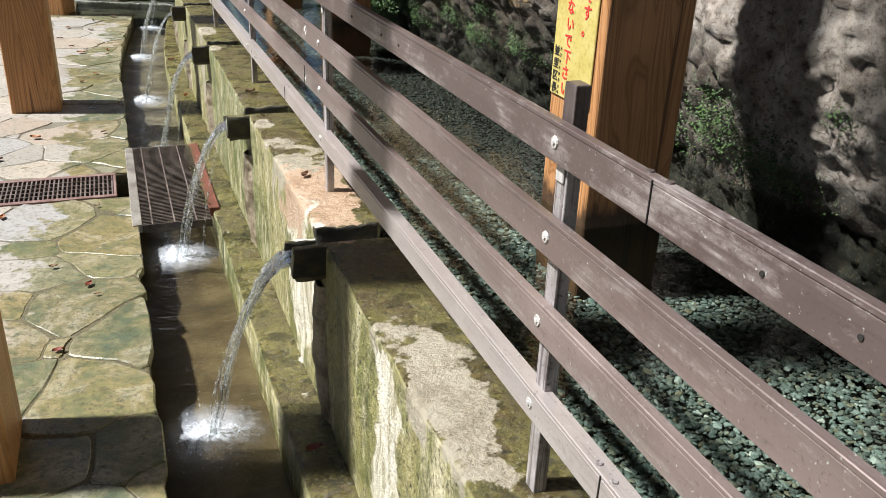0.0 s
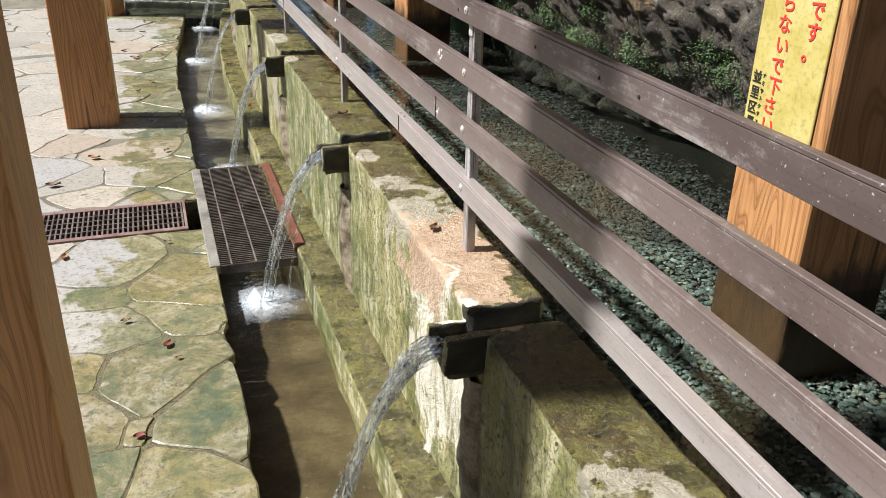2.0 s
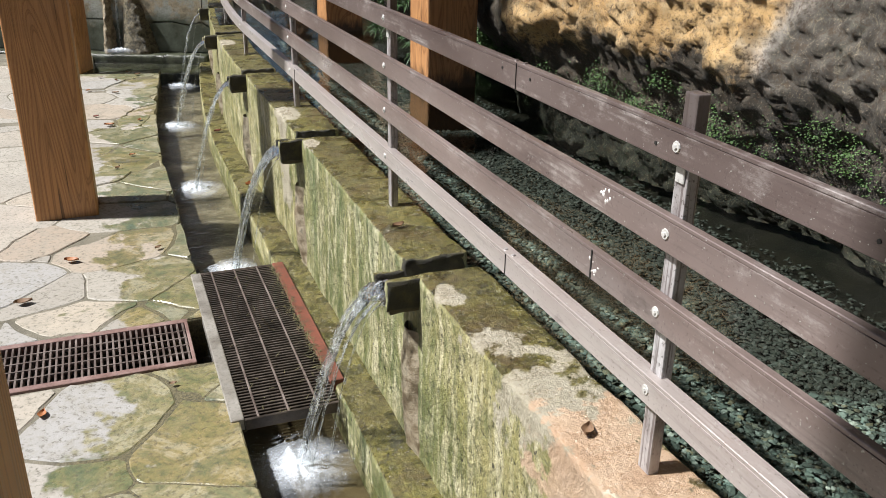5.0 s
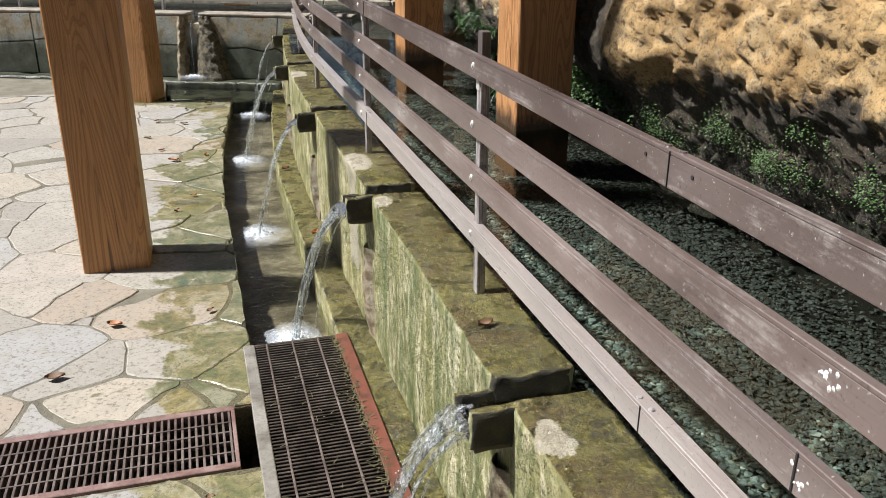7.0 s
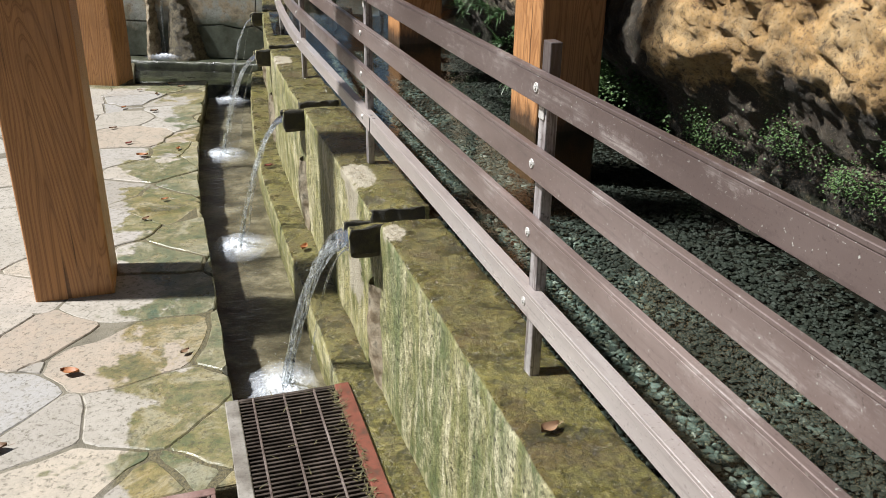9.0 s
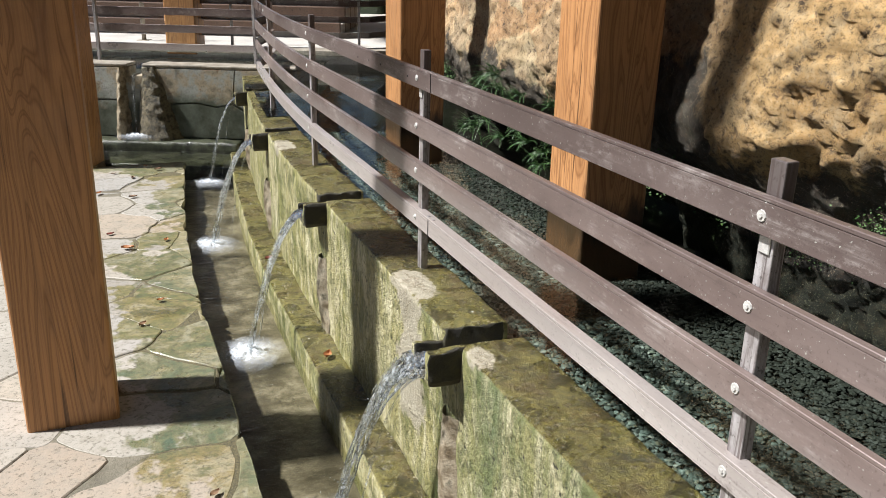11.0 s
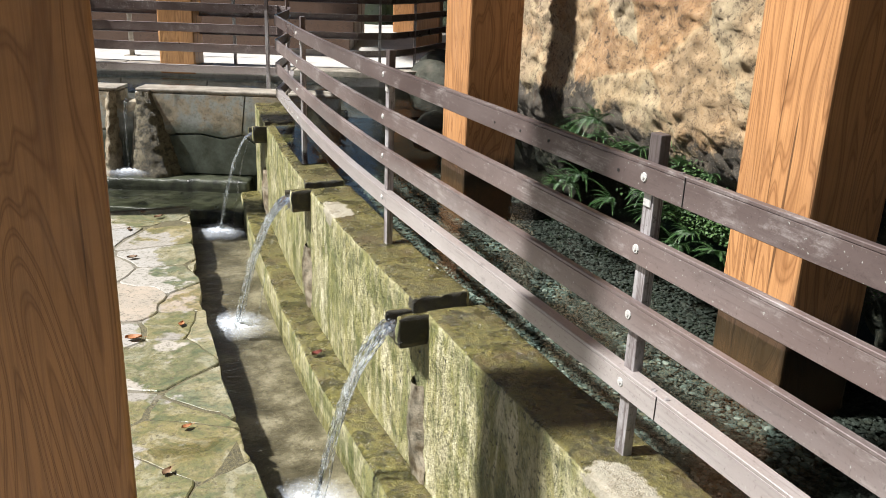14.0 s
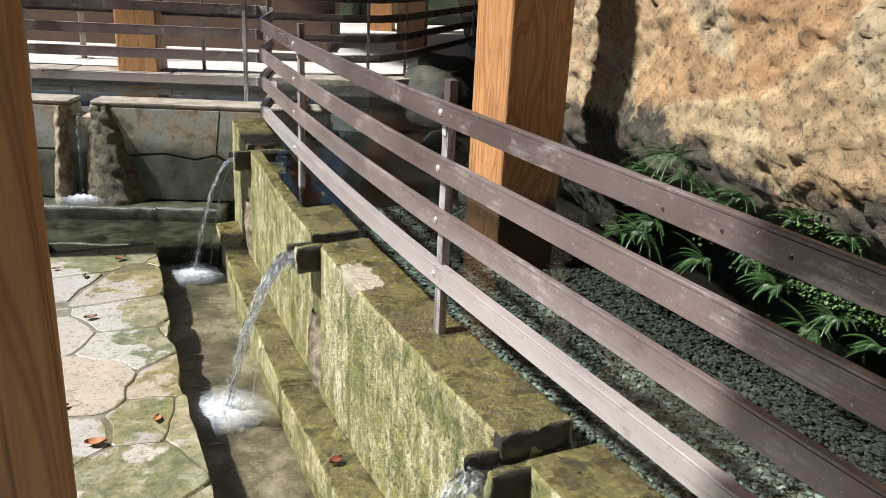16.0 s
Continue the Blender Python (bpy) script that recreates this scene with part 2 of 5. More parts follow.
    l.new(mix(nt, upright, ramp(nt, mid, [(0.38, 0.12), (0.6, 0.45)]), ramp(nt, mid, [(0.38, 0.3), (0.6, 0.65)])), b.inputs["Roughness"])
    h = mix(nt, 0.45, mix(nt, 0.6, mid, speck), mix(nt, 0.75, dark, crust))
    bump(nt, b, mix(nt, 0.3, h, holes), 1.0, 0.026)
    return m


MOSSY = make_moss_wall()


def make_flagstone():
    m, n, l, b = material("flagstone", 0.6)
    nt = m.node_tree
    wv = place_coords(nt)
    r = rnd(nt)
    fine = noise_tex(nt, wv, 70, 6, 0.7)
    mid = noise_tex(nt, wv, 7, 8, 0.7)
    pale = ramp(nt, r, [(0.0, (0.23, 0.21, 0.185)), (0.35, (0.32, 0.295, 0.255)), (0.6, (0.27, 0.265, 0.26)), (0.85, (0.34, 0.295, 0.235)), (1.0, (0.28, 0.225, 0.175))])
    pale = mix(nt, ramp(nt, mid, [(0.35, 0.45), (0.6, 0.0)]), pale, (0.22, 0.205, 0.175))
    wet = ramp(nt, r, [(0.0, (0.12, 0.13, 0.06)), (0.18, (0.25, 0.18, 0.065)), (0.36, (0.065, 0.105, 0.08)), (0.52, (0.33, 0.29, 0.19)), (0.68, (0.14, 0.14, 0.06)), (0.84, (0.075, 0.10, 0.065)), (1.0, (0.25, 0.17, 0.075))])
    wet = mix(nt, ramp(nt, mid, [(0.45, 0.0), (0.6, 0.5)]), wet, (0.065, 0.07, 0.035))
    wet = mix(nt, ramp(nt, mid, [(0.34, 0.5), (0.46, 0.0)]), wet, (0.22, 0.18, 0.085))
    film = ramp(nt, noise_tex(nt, wv, 5.0, 10, 0.76, 0.7), [(0.36, (0.045, 0.072, 0.048)), (0.44, (0.105, 0.115, 0.055)), (0.50, (0.18, 0.15, 0.075)), (0.58, (0.33, 0.30, 0.22)), (0.66, (0.085, 0.10, 0.055))])
    wet = mix(nt, 0.55, wet, film)
    blot = noise_tex(nt, wv, 22, 7, 0.75)
    wet = mix(nt, ramp(nt, blot, [(0.34, 0.7), (0.50, 0.0)]), wet, (0.04, 0.055, 0.028))
    wet = mix(nt, ramp(nt, blot, [(0.54, 0.0), (0.70, 0.45)]), wet, (0.25, 0.21, 0.10))
    pale = mix(nt, ramp(nt, blot, [(0.38, 0.5), (0.5, 0.0)]), pale, (0.20, 0.18, 0.145))
    edge = calc_add(nt, axis(nt, 0), calc2(nt, noise_tex(nt, wv, 3.2, 5, 0.6), 1.3))
    shore = ramp(nt, between(nt, axis(nt, 1), 2.0, 10.0), [(0.0, 0.75), (0.22, 0.72), (0.32, 0.42), (0.68, 0.55), (0.78, 0.18), (0.90, 0.2), (0.97, 0.95)])
    edge = calc_add(nt, edge, calc2(nt, shore, 0.8))
    w = ramp(nt, between(nt, edge, 0.85, 1.65), [(0.36, 0.0), (0.42, 1.0)])
    col = mix(nt, w, pale, wet)
    col = mix(nt, ramp(nt, fine, [(0.36, 0.75), (0.47, 0.0)]), col, (0.07, 0.06, 0.04))
    l.new(col, b.inputs["Base Color"])
    rg = mix(nt, w, 0.62, ramp(nt, mid, [(0.35, 0.2), (0.6, 0.5)]))
    l.new(rg, b.inputs["Roughness"])
    bump(nt, b, mix(nt, 0.5, fine, mid), 0.5, 0.008)
    return m


STONE = make_flagstone()


def make_simple(name, cols, scale, rough, bump_s=0.3, bump_d=0.006, per=None, metal=0.0, fine_scale=None):
    """Mottled surface: a ramp of colours over noise, with fine grain over it."""
    m, n, l, b = material(name, rough, metal)
    nt = m.node_tree
    wv = place_coords(nt)
    a = noise_tex(nt, wv, scale, 7, 0.65)
    f = noise_tex(nt, wv, fine_scale or scale * 9, 5, 0.7)
    k = len(cols) - 1
    col = ramp(nt, a, [(0.3 + 0.4 * i / k, c) for i, c in enumerate(cols)])
    if per:
        col = mix(nt, 0.7, col, ramp(nt, per(nt), [(i / k, c) for i, c in enumerate(cols)]))
    col = mix(nt, ramp(nt, f, [(0.3, 0.45), (0.5, 0.0)]), col, tuple(c * 0.35 for c in cols[0]))
    l.new(col, b.inputs["Base Color"])
    l.new(ramp(nt, a, [(0.3, max(rough - 0.12, 0.05)), (0.7, min(rough + 0.15, 1.0))]), b.inputs["Roughness"])
    bump(nt, b, mix(nt, 0.5, a, f), bump_s, bump_d)
    return m




def make_mortar():
    """Sandy joints, dark and mossy where the gutter's spray keeps them wet."""
    m, n, l, b = material("sandy mortar", 0.75)
    nt = m.node_tree
    wv = place_coords(nt)
    a = noise_tex(nt, wv, 6, 7, 0.65)
    f = noise_tex(nt, wv, 110, 5, 0.75)
    col = ramp(nt, a, [(0.3, (0.08, 0.07, 0.05)), (0.5, (0.14, 0.125, 0.092)), (0.7, (0.20, 0.18, 0.14))])
    edge = calc_add(nt, axis(nt, 0), calc2(nt, noise_tex(nt, wv, 3.2, 5, 0.6), 1.3))
    shore = ramp(nt, between(nt, axis(nt, 1), 2.0, 10.0), [(0.0, 0.75), (0.22, 0.72), (0.32, 0.42), (0.68, 0.55), (0.78, 0.18), (0.90, 0.2), (0.97, 0.95)])
    edge = calc_add(nt, edge, calc2(nt, shore, 0.8))
    w = ramp(nt, between(nt, edge, 0.85, 1.65), [(0.33, 0.0), (0.41, 0.95)])
    col = mix(nt, w, col, ramp(nt, f, [(0.35, (0.024, 0.022, 0.010)), (0.6, (0.125, 0.105, 0.05))]))
    col = mix(nt, ramp(nt, f, [(0.33, 0.7), (0.45, 0.0)]), col, (0.05, 0.042, 0.028))
    l.new(col, b.inputs["Base Color"])
    bump(nt, b, mix(nt, 0.6, a, f), 0.8, 0.01)
    return m


def make_silt():
    """Gutter bed: ochre silt upstream of the grate, dark slimy stone further on."""
    m, n, l, b = material("silty channel bed", 0.5)
    nt = m.node_tree
    wv = place_coords(nt)
    a = noise_tex(nt, wv, 5, 8, 0.7)
    f = noise_tex(nt, wv, 60, 5, 0.7)
    och = ramp(nt, a, [(0.32, (0.035, 0.026, 0.012)), (0.48, (0.078, 0.056, 0.027)), (0.62, (0.13, 0.10, 0.052))])
    slime = ramp(nt, a, [(0.36, (0.045, 0.038, 0.024)), (0.5, (0.125, 0.108, 0.075)), (0.62, (0.28, 0.25, 0.19))])
    yy = calc_add(nt, axis(nt, 1), calc2(nt, a, 1.5))
    col = mix(nt, ramp(nt, between(nt, yy, 4.5, 7.0), [(0.2, 0.0), (0.6, 1.0)]), och, slime)
    col = mix(nt, ramp(nt, f, [(0.34, 0.5), (0.46, 0.0)]), col, (0.03, 0.024, 0.014))
    l.new(col, b.inputs["Base Color"])
    bump(nt, b, mix(nt, 0.4, a, f), 0.5, 0.01)
    return m


MORTAR = make_mortar()
SILT = make_silt()


def make_pebble():
    """Crushed grey-green stone patched with brown silt, and darkened for shade towards the rock."""
    m, n, l, b = material("grey green gravel", 0.7)
    nt = m.node_tree
    wv = place_coords(nt)
    col = ramp(nt, island(nt), [(0.0, (0.028, 0.036, 0.030)), (0.30, (0.070, 0.092, 0.080)), (0.55, (0.13, 0.165, 0.146)), (0.72, (0.13, 0.115, 0.07)), (0.82, (0.085, 0.12, 0.11)), (0.95, (0.24, 0.275, 0.25)), (1.0, (0.36, 0.37, 0.33))])
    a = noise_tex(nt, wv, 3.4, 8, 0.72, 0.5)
    f = noise_tex(nt, wv, 130, 4, 0.7)
    col = mix(nt, ramp(nt, f, [(0.36, 0.5), (0.5, 0.0)]), col, (0.02, 0.022, 0.018))
    # silt patches plus the rock side's shade, mixed into one mask
    silt_shade = calc_add(nt, calc_add(nt, calc2(nt, a, 2.0), between(nt, axis(nt, 0), 1.25, 2.35)), calc2(nt, between(nt, axis(nt, 1), 3.4, 2.4), -0.42))
    col = mix(nt, ramp(nt, between(nt, silt_shade, 0.9, 2.1), [(0.24, 0.0), (0.46, 0.92)]), col, (0.010, 0.011, 0.007))
    l.new(col, b.inputs["Base Color"])
    bump(nt, b, f, 0.2, 0.002)
    return m


PEBBLE = make_pebble()


def make_rail(name, c0, c1, c2, metal, rough, dusty):
    """Bronze-anodised aluminium: faded, dusty, with scratches and white specks."""
    m, n, l, b = material(name, rough, metal)
    nt = m.node_tree
    wv = place_coords(nt)
    a = noise_tex(nt, place_coords(nt, (1, 0.35, 1)), 5, 6, 0.6)
    f = noise_tex(nt, wv, 190, 3, 0.6)
    sp = noise_tex(nt, wv, 130, 4, 0.7)
    brushed = noise_tex(nt, place_coords(nt, (1, 0.04, 1)), 150, 4, 0.6)
    col = ramp(nt, a, [(0.3, c0), (0.5, c1), (0.7, c2)])
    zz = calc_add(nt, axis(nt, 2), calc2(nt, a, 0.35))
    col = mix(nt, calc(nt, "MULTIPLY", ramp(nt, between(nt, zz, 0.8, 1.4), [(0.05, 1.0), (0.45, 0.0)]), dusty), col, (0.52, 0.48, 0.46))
    col = mix(nt, ramp(nt, brushed, [(0.33, 0.22), (0.45, 0.0)]), col, tuple(c * 0.6 for c in c0))
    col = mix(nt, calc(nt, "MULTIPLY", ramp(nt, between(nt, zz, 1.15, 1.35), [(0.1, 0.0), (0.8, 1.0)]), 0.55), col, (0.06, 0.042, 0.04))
    worn = noise_tex(nt, place_coords(nt, (1, 0.5, 1)), 9, 8, 0.8)
    col = mix(nt, calc(nt, "MULTIPLY", ramp(nt, worn, [(0.52, 0.0), (0.66, 0.75)]), ramp(nt, brushed, [(0.42, 0.2), (0.58, 1.0)])), col, (0.46, 0.42, 0.40))
    col = mix(nt, ramp(nt, worn, [(0.30, 0.6), (0.42, 0.0)]), col, tuple(c * 0.55 for c in c0))
    col = mix(nt, ramp(nt, sp, [(0.65, 0.0), (0.69, 0.8)]), col, (0.55, 0.57, 0.53))
    col = mix(nt, ramp(nt, f, [(0.28, 0.5), (0.4, 0.0)]), col, (0.05, 0.035, 0.03))
    l.new(col, b.inputs["Base Color"])
    l.new(ramp(nt, a, [(0.3, rough - 0.07), (0.7, rough + 0.12)]), b.inputs["Roughness"])
    bump(nt, b, mix(nt, 0.5, f, sp), 0.12, 0.002)
    return m


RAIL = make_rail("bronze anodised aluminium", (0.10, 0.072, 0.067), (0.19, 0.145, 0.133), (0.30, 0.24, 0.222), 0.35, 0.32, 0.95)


def make_post():
    """Aluminium post whose finish has worn off in long upright streaks."""
    m, n, l, b = material("worn anodised post", 0.3, 0.3)
    nt = m.node_tree
    long = noise_tex(nt, place_coords(nt, (1, 1, 0.03)), 130, 4, 0.6)
    a = noise_tex(nt, place_coords(nt, (1, 1, 0.4)), 14, 6, 0.7)
    sp = noise_tex(nt, place_coords(nt), 120, 4, 0.7)
    col = ramp(nt, a, [(0.32, (0.13, 0.105, 0.10)), (0.48, (0.36, 0.34, 0.34)), (0.66, (0.55, 0.54, 0.55))])
    col = mix(nt, ramp(nt, long, [(0.40, 0.75), (0.50, 0.0)]), col, (0.10, 0.075, 0.07))
    col = mix(nt, ramp(nt, sp, [(0.34, 0.7), (0.42, 0.0)]), col, (0.05, 0.04, 0.035))
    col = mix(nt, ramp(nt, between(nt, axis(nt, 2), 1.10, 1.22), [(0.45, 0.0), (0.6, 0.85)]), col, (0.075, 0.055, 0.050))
    l.new(col, b.inputs["Base Color"])
    bump(nt, b, mix(nt, 0.5, long, sp), 0.15, 0.002)
    return m


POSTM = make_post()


# ---- building helpers ----
def mesh_from(name, verts, faces, mat, smooth=False):
    me = bpy.data.meshes.new(name)
    me.from_pydata([tuple(v) for v in verts], [], [tuple(f) for f in faces])
    me.update()
    if mat:
        me.materials.append(mat)
    if smooth:
        me.polygons.foreach_set("use_smooth", [True] * len(me.polygons))
    return me


def from_bm(name, bm, mat, smooth=False):
    me = bpy.data.meshes.new(name)
    bm.normal_update()
    bm.to_mesh(me)
    bm.free()
    if mat:
        me.materials.append(mat)
    if smooth:
        me.polygons.foreach_set("use_smooth", [True] * len(me.polygons))
    return me


def part(name, data, parent, label=""):
    """One mesh object under a thing or under a part."""
    ob = new(name, data)
    ob.parent = parent
    return tagged(ob, label)


def thing(name, at, label, category, group="", kind=""):
    ob = new(name)
    ob.matrix_world = Matrix.Translation(at) if not isinstance(at, Matrix) else at
    ob.empty_display_size = 0.1
    return tagged(ob, label, category, group, kind)


def bend(y):
    """The spout wall, gutter and rails swing to the right past y = 7."""
    return 0.17 * max(0.0, (y - 7.0) / 2.45) ** 1.6


def wob(x, y, z, s, amp, seed=0.0):
    v = noise.noise_vector(Vector((x * s + seed, y * s + seed * 1.7, z * s)))
    w = noise.noise_vector(Vector((x * s * 3.1 + seed, y * s * 3.1, z * s * 3.1 + 5)))
    return (v + w * 0.45) * amp


def rough_box(lo, hi, step, amp=0.004, r=0.012, curved=True, scale=7.0, seed=0.0):
    """A box of subdivided faces with rounded, uneven edges. Returns vertices and faces."""
    verts, faces, index = [], [], {}
    counts = [max(2, min(90, round((hi[i] - lo[i]) / step))) for i in range(3)]
    grid = []
    for i in range(3):
        c = counts[i]
        g = [lo[i] + (hi[i] - lo[i]) * k / c for k in range(c + 1)]
        rr = min(r, (hi[i] - lo[i]) * 0.35)
        g = sorted(set([round(v, 5) for v in g] + [round(lo[i] + rr * q, 5) for q in (0.3, 1)] + [round(hi[i] - rr * q, 5) for q in (0.3, 1)]))
        grid.append(g)

    def vid(p):
        key = tuple(round(c, 5) for c in p)
        if key not in index:
            c = [min(max(p[i], lo[i] + min(r, (hi[i] - lo[i]) * 0.4)), hi[i] - min(r, (hi[i] - lo[i]) * 0.4)) for i in range(3)]
            d = Vector(p) - Vector(c)
            q = Vector(c) + (d.normalized() * min(r, d.length) if d.length > 1e-9 else d)
            q += wob(*q, scale, amp, seed)
            if curved:
                q.x += bend(q.y)
            index[key] = len(verts)
            verts.append(q)
        return index[key]

    for a in range(3):
        b, c = (a + 1) % 3, (a + 2) % 3
        for side, value in ((0, lo[a]), (1, hi[a])):
            for i in range(len(grid[b]) - 1):
                for j in range(len(grid[c]) - 1):
                    quad = []
                    for u, v in ((i, j), (i + 1, j), (i + 1, j + 1), (i, j + 1)):
                        p = [0, 0, 0]
                        p[a], p[b], p[c] = value, grid[b][u], grid[c][v]
                        quad.append(vid(p))
                    faces.append(quad if side else quad[::-1])
    return verts, faces


def joined(boxes):
    verts, faces = [], []
    for v, f in boxes:
        k = len(verts)
        verts += v
        faces += [[i + k for i in q] for q in f]
    return verts, faces


def bevel_box(sx, sy, sz, b=0.004, seg=2):
    """A bevelled box whose base centre is the origin."""
    bm = bmesh.new()
    bmesh.ops.create_cube(bm, size=1.0)
    bmesh.ops.scale(bm, vec=(sx, sy, sz), verts=bm.verts)
    bmesh.ops.translate(bm, vec=(0, 0, sz / 2), verts=bm.verts)
    bmesh.ops.bevel(bm, geom=bm.edges[:], offset=b, segments=seg, affect="EDGES", profile=0.5)
    return bm


# ---- the plan ----
TOP, WATER, BED = 0.57, 0.525, 0.30
FRONT, BACK = 0.87, 1.06
SPOUTS = [2.39, 3.70, 5.12, 6.51, 7.93, 9.39]   # middle of each notch along the wall
PAVE_X, LEDGE_X = 0.40, 0.745

# ---- spout wall ----
NOTCH = 0.045
wall = thing("wall_spouts", (FRONT, 0, 0), "low mossy concrete wall with lime streaks and notched spouts", "wall", kind="structure")


def wall_block(y0, y1, top, amp, r, name):
    ob = part(name, mesh_from(name, *rough_box((FRONT, y0, -0.25), (BACK, y1, top), 0.03, amp, r), MOSSY, True), wall)
    ob.matrix_parent_inverse = wall.matrix_world.inverted()


y0 = -1.2
for y in SPOUTS:
    wall_block(y0, y - NOTCH, TOP, 0.006, 0.012, "wall_block")
    wall_block(y - NOTCH - 0.01, y + NOTCH + 0.01, TOP - 0.075, 0.004, 0.008, "notch_sill")
    y0 = y + NOTCH
wall_block(y0, 10.15, TOP, 0.006, 0.012, "wall_block")

ledge = tagged(new("trim_ledge", mesh_from("trim_ledge", *rough_box((LEDGE_X, -1.2, -0.30), (FRONT + 0.02, 10.0, 0.0), 0.04, 0.007, 0.02), MOSSY, True)), "wet algae-covered concrete ledge along the foot of the wall", "ledge", kind="structure")

# ---- gutter bed and its water ----
def strip(name, x0, x1, ya, yb, z, mat, nx=8, ny=120, amp=0.0, scale=6.0, curved=True):
    verts, faces = [], []
    for j in range(ny + 1):
        y = ya + (yb - ya) * j / ny
        for i in range(nx + 1):
            x = x0 + (x1 - x0) * i / nx
            v = Vector((x + (bend(y) if curved else 0.0), y, z))
            v.z += wob(x, y, 0, scale, amp).z if amp else 0.0
            verts.append(v)
    for j in range(ny):
        for i in range(nx):
            a = j * (nx + 1) + i
            faces.append((a, a + 1, a + nx + 2, a + nx + 1))
    return mesh_from(name, verts, faces, mat, True)


def make_water(name, ripple, strength, tint, gloss=0.02, ior=1.33, grain=(1, 0.55, 1)):
    m = bpy.data.materials.new(name)
    m.use_nodes = True
    nt = m.node_tree
    nt.nodes.remove(nt.nodes["Principled BSDF"])
    out = nt.nodes["Material Output"]
    tr = nt.nodes.new("ShaderNodeBsdfTransparent")
    tr.inputs["Color"].default_value = (*tint, 1)
    gl = nt.nodes.new("ShaderNodeBsdfGlossy")
    gl.inputs["Roughness"].default_value = gloss
    fr = nt.nodes.new("ShaderNodeFresnel")
    fr.inputs["IOR"].default_value = ior
    mx = nt.nodes.new("ShaderNodeMixShader")
    b = nt.nodes.new("ShaderNodeBump")
    b.inputs["Strength"].default_value, b.inputs["Distance"].default_value = strength, 0.02
    nt.links.new(noise_tex(nt, place_coords(nt, grain), ripple, 4, 0.55, 0.6), b.inputs["Height"])
    nt.links.new(b.outputs[0], gl.inputs["Normal"])
    nt.links.new(b.outputs[0], fr.inputs["Normal"])
    nt.links.new(fr.outputs[0], mx.inputs[0])
    nt.links.new(tr.outputs[0], mx.inputs[1])
    nt.links.new(gl.outputs[0], mx.inputs[2])
    nt.links.new(mx.outputs[0], out.inputs["Surface"])
    return m


WATER_POOL = make_water("clear spring water", 9, 0.22, (0.86, 0.92, 0.88), 0.01, 1.33)
WATER_RUN = make_water("rippling gutter water", 30, 0.45, (0.84, 0.84, 0.78), 0.05, 1.33, (0.4, 1.2, 1))
bed = tagged(new("floor_gutter", strip("floor_gutter", PAVE_X - 0.03, LEDGE_X + 0.03, -1.2, 10.1, -0.17, SILT, 8, 160, 0.012)), "brown silty bed of the stone gutter", "gutter bed", kind="structure")
run = tagged(new("water_gutter", strip("water_gutter", PAVE_X - 0.03, LEDGE_X + 0.03, -1.2, 10.1, -0.115, WATER_RUN, 6, 160, 0.003, 14)), "shallow clear water flowing along the gutter", "water", kind="structure")

# ---- spring channel behind the wall ----
def channel_rows(y):
    """Left and right limits of the spring channel."""
    left = BACK - 0.03 + bend(min(y, 10.2)) + max(0.0, y - 10.3) * 0.62
    right = 3.0 + max(0.0, y - 8.0) * 0.55
    return left, right


def channel_mesh(name, z, mat, amp, ny=130, nx=14, dip=0.0):
    verts, faces = [], []
    for j in range(ny + 1):
        y = -1.5 + 19.0 * j / ny
        a, b2 = channel_rows(y)
        for i in range(nx + 1):
            x = a + (b2 - a) * i / nx
            sink = min(1.0, max(0.0, (x - bend(min(y, 10.0)) - 1.62) / 0.5))
            verts.append((x, y, z - dip * sink + (wob(x, y, 0, 2.5, amp).z if amp else 0.0)))
    for j in range(ny):
        for i in range(nx):
            k = j * (nx + 1) + i
            faces.append((k, k + 1, k + nx + 2, k + nx + 1))
    return mesh_from(name, verts, faces, mat, True)


def make_bed():
    """Fine grit, black silt towards the rock; the wall's shade is put into the colour."""
    m, n, l, b = material("channel grit, silt and shade", 0.6)
    nt = m.node_tree
    wv = place_coords(nt)
    f = noise_tex(nt, wv, 90, 5, 0.75)
    a = noise_tex(nt, wv, 4, 6, 0.65)
    # strip behind the wall where its shadow is coloured into the bed
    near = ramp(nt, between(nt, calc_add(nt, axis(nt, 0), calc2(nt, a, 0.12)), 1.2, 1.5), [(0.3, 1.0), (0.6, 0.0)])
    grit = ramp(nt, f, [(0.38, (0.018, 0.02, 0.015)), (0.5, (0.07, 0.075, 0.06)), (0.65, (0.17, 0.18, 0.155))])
    mud_shade = ramp(nt, a, [(0.35, (0.003, 0.003, 0.002)), (0.6, (0.011, 0.009, 0.006))])
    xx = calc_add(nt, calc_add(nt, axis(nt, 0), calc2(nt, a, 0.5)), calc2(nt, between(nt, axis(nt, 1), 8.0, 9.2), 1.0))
    l.new(mix(nt, calc(nt, "MAXIMUM", near, ramp(nt, between(nt, xx, 1.8, 2.4), [(0.1, 0.0), (0.5, 1.0)])), grit, mud_shade), b.inputs["Base Color"])
    b.inputs["Specular IOR Level"].default_value = 0.1
    bump(nt, b, mix(nt, 0.5, a, f), 0.8, 0.015)
    return m


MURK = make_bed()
tagged(new("floor_channel", channel_mesh("floor_channel", BED - 0.012, MURK, 0.02, 130, 14, 0.03)), "silty bed of the spring channel under gravel, darkened for shade", "channel bed", kind="structure")
tagged(new("water_channel", channel_mesh("water_channel", WATER, WATER_POOL, 0.0)), "clear spring water over gravel in the channel", "water", kind="structure")

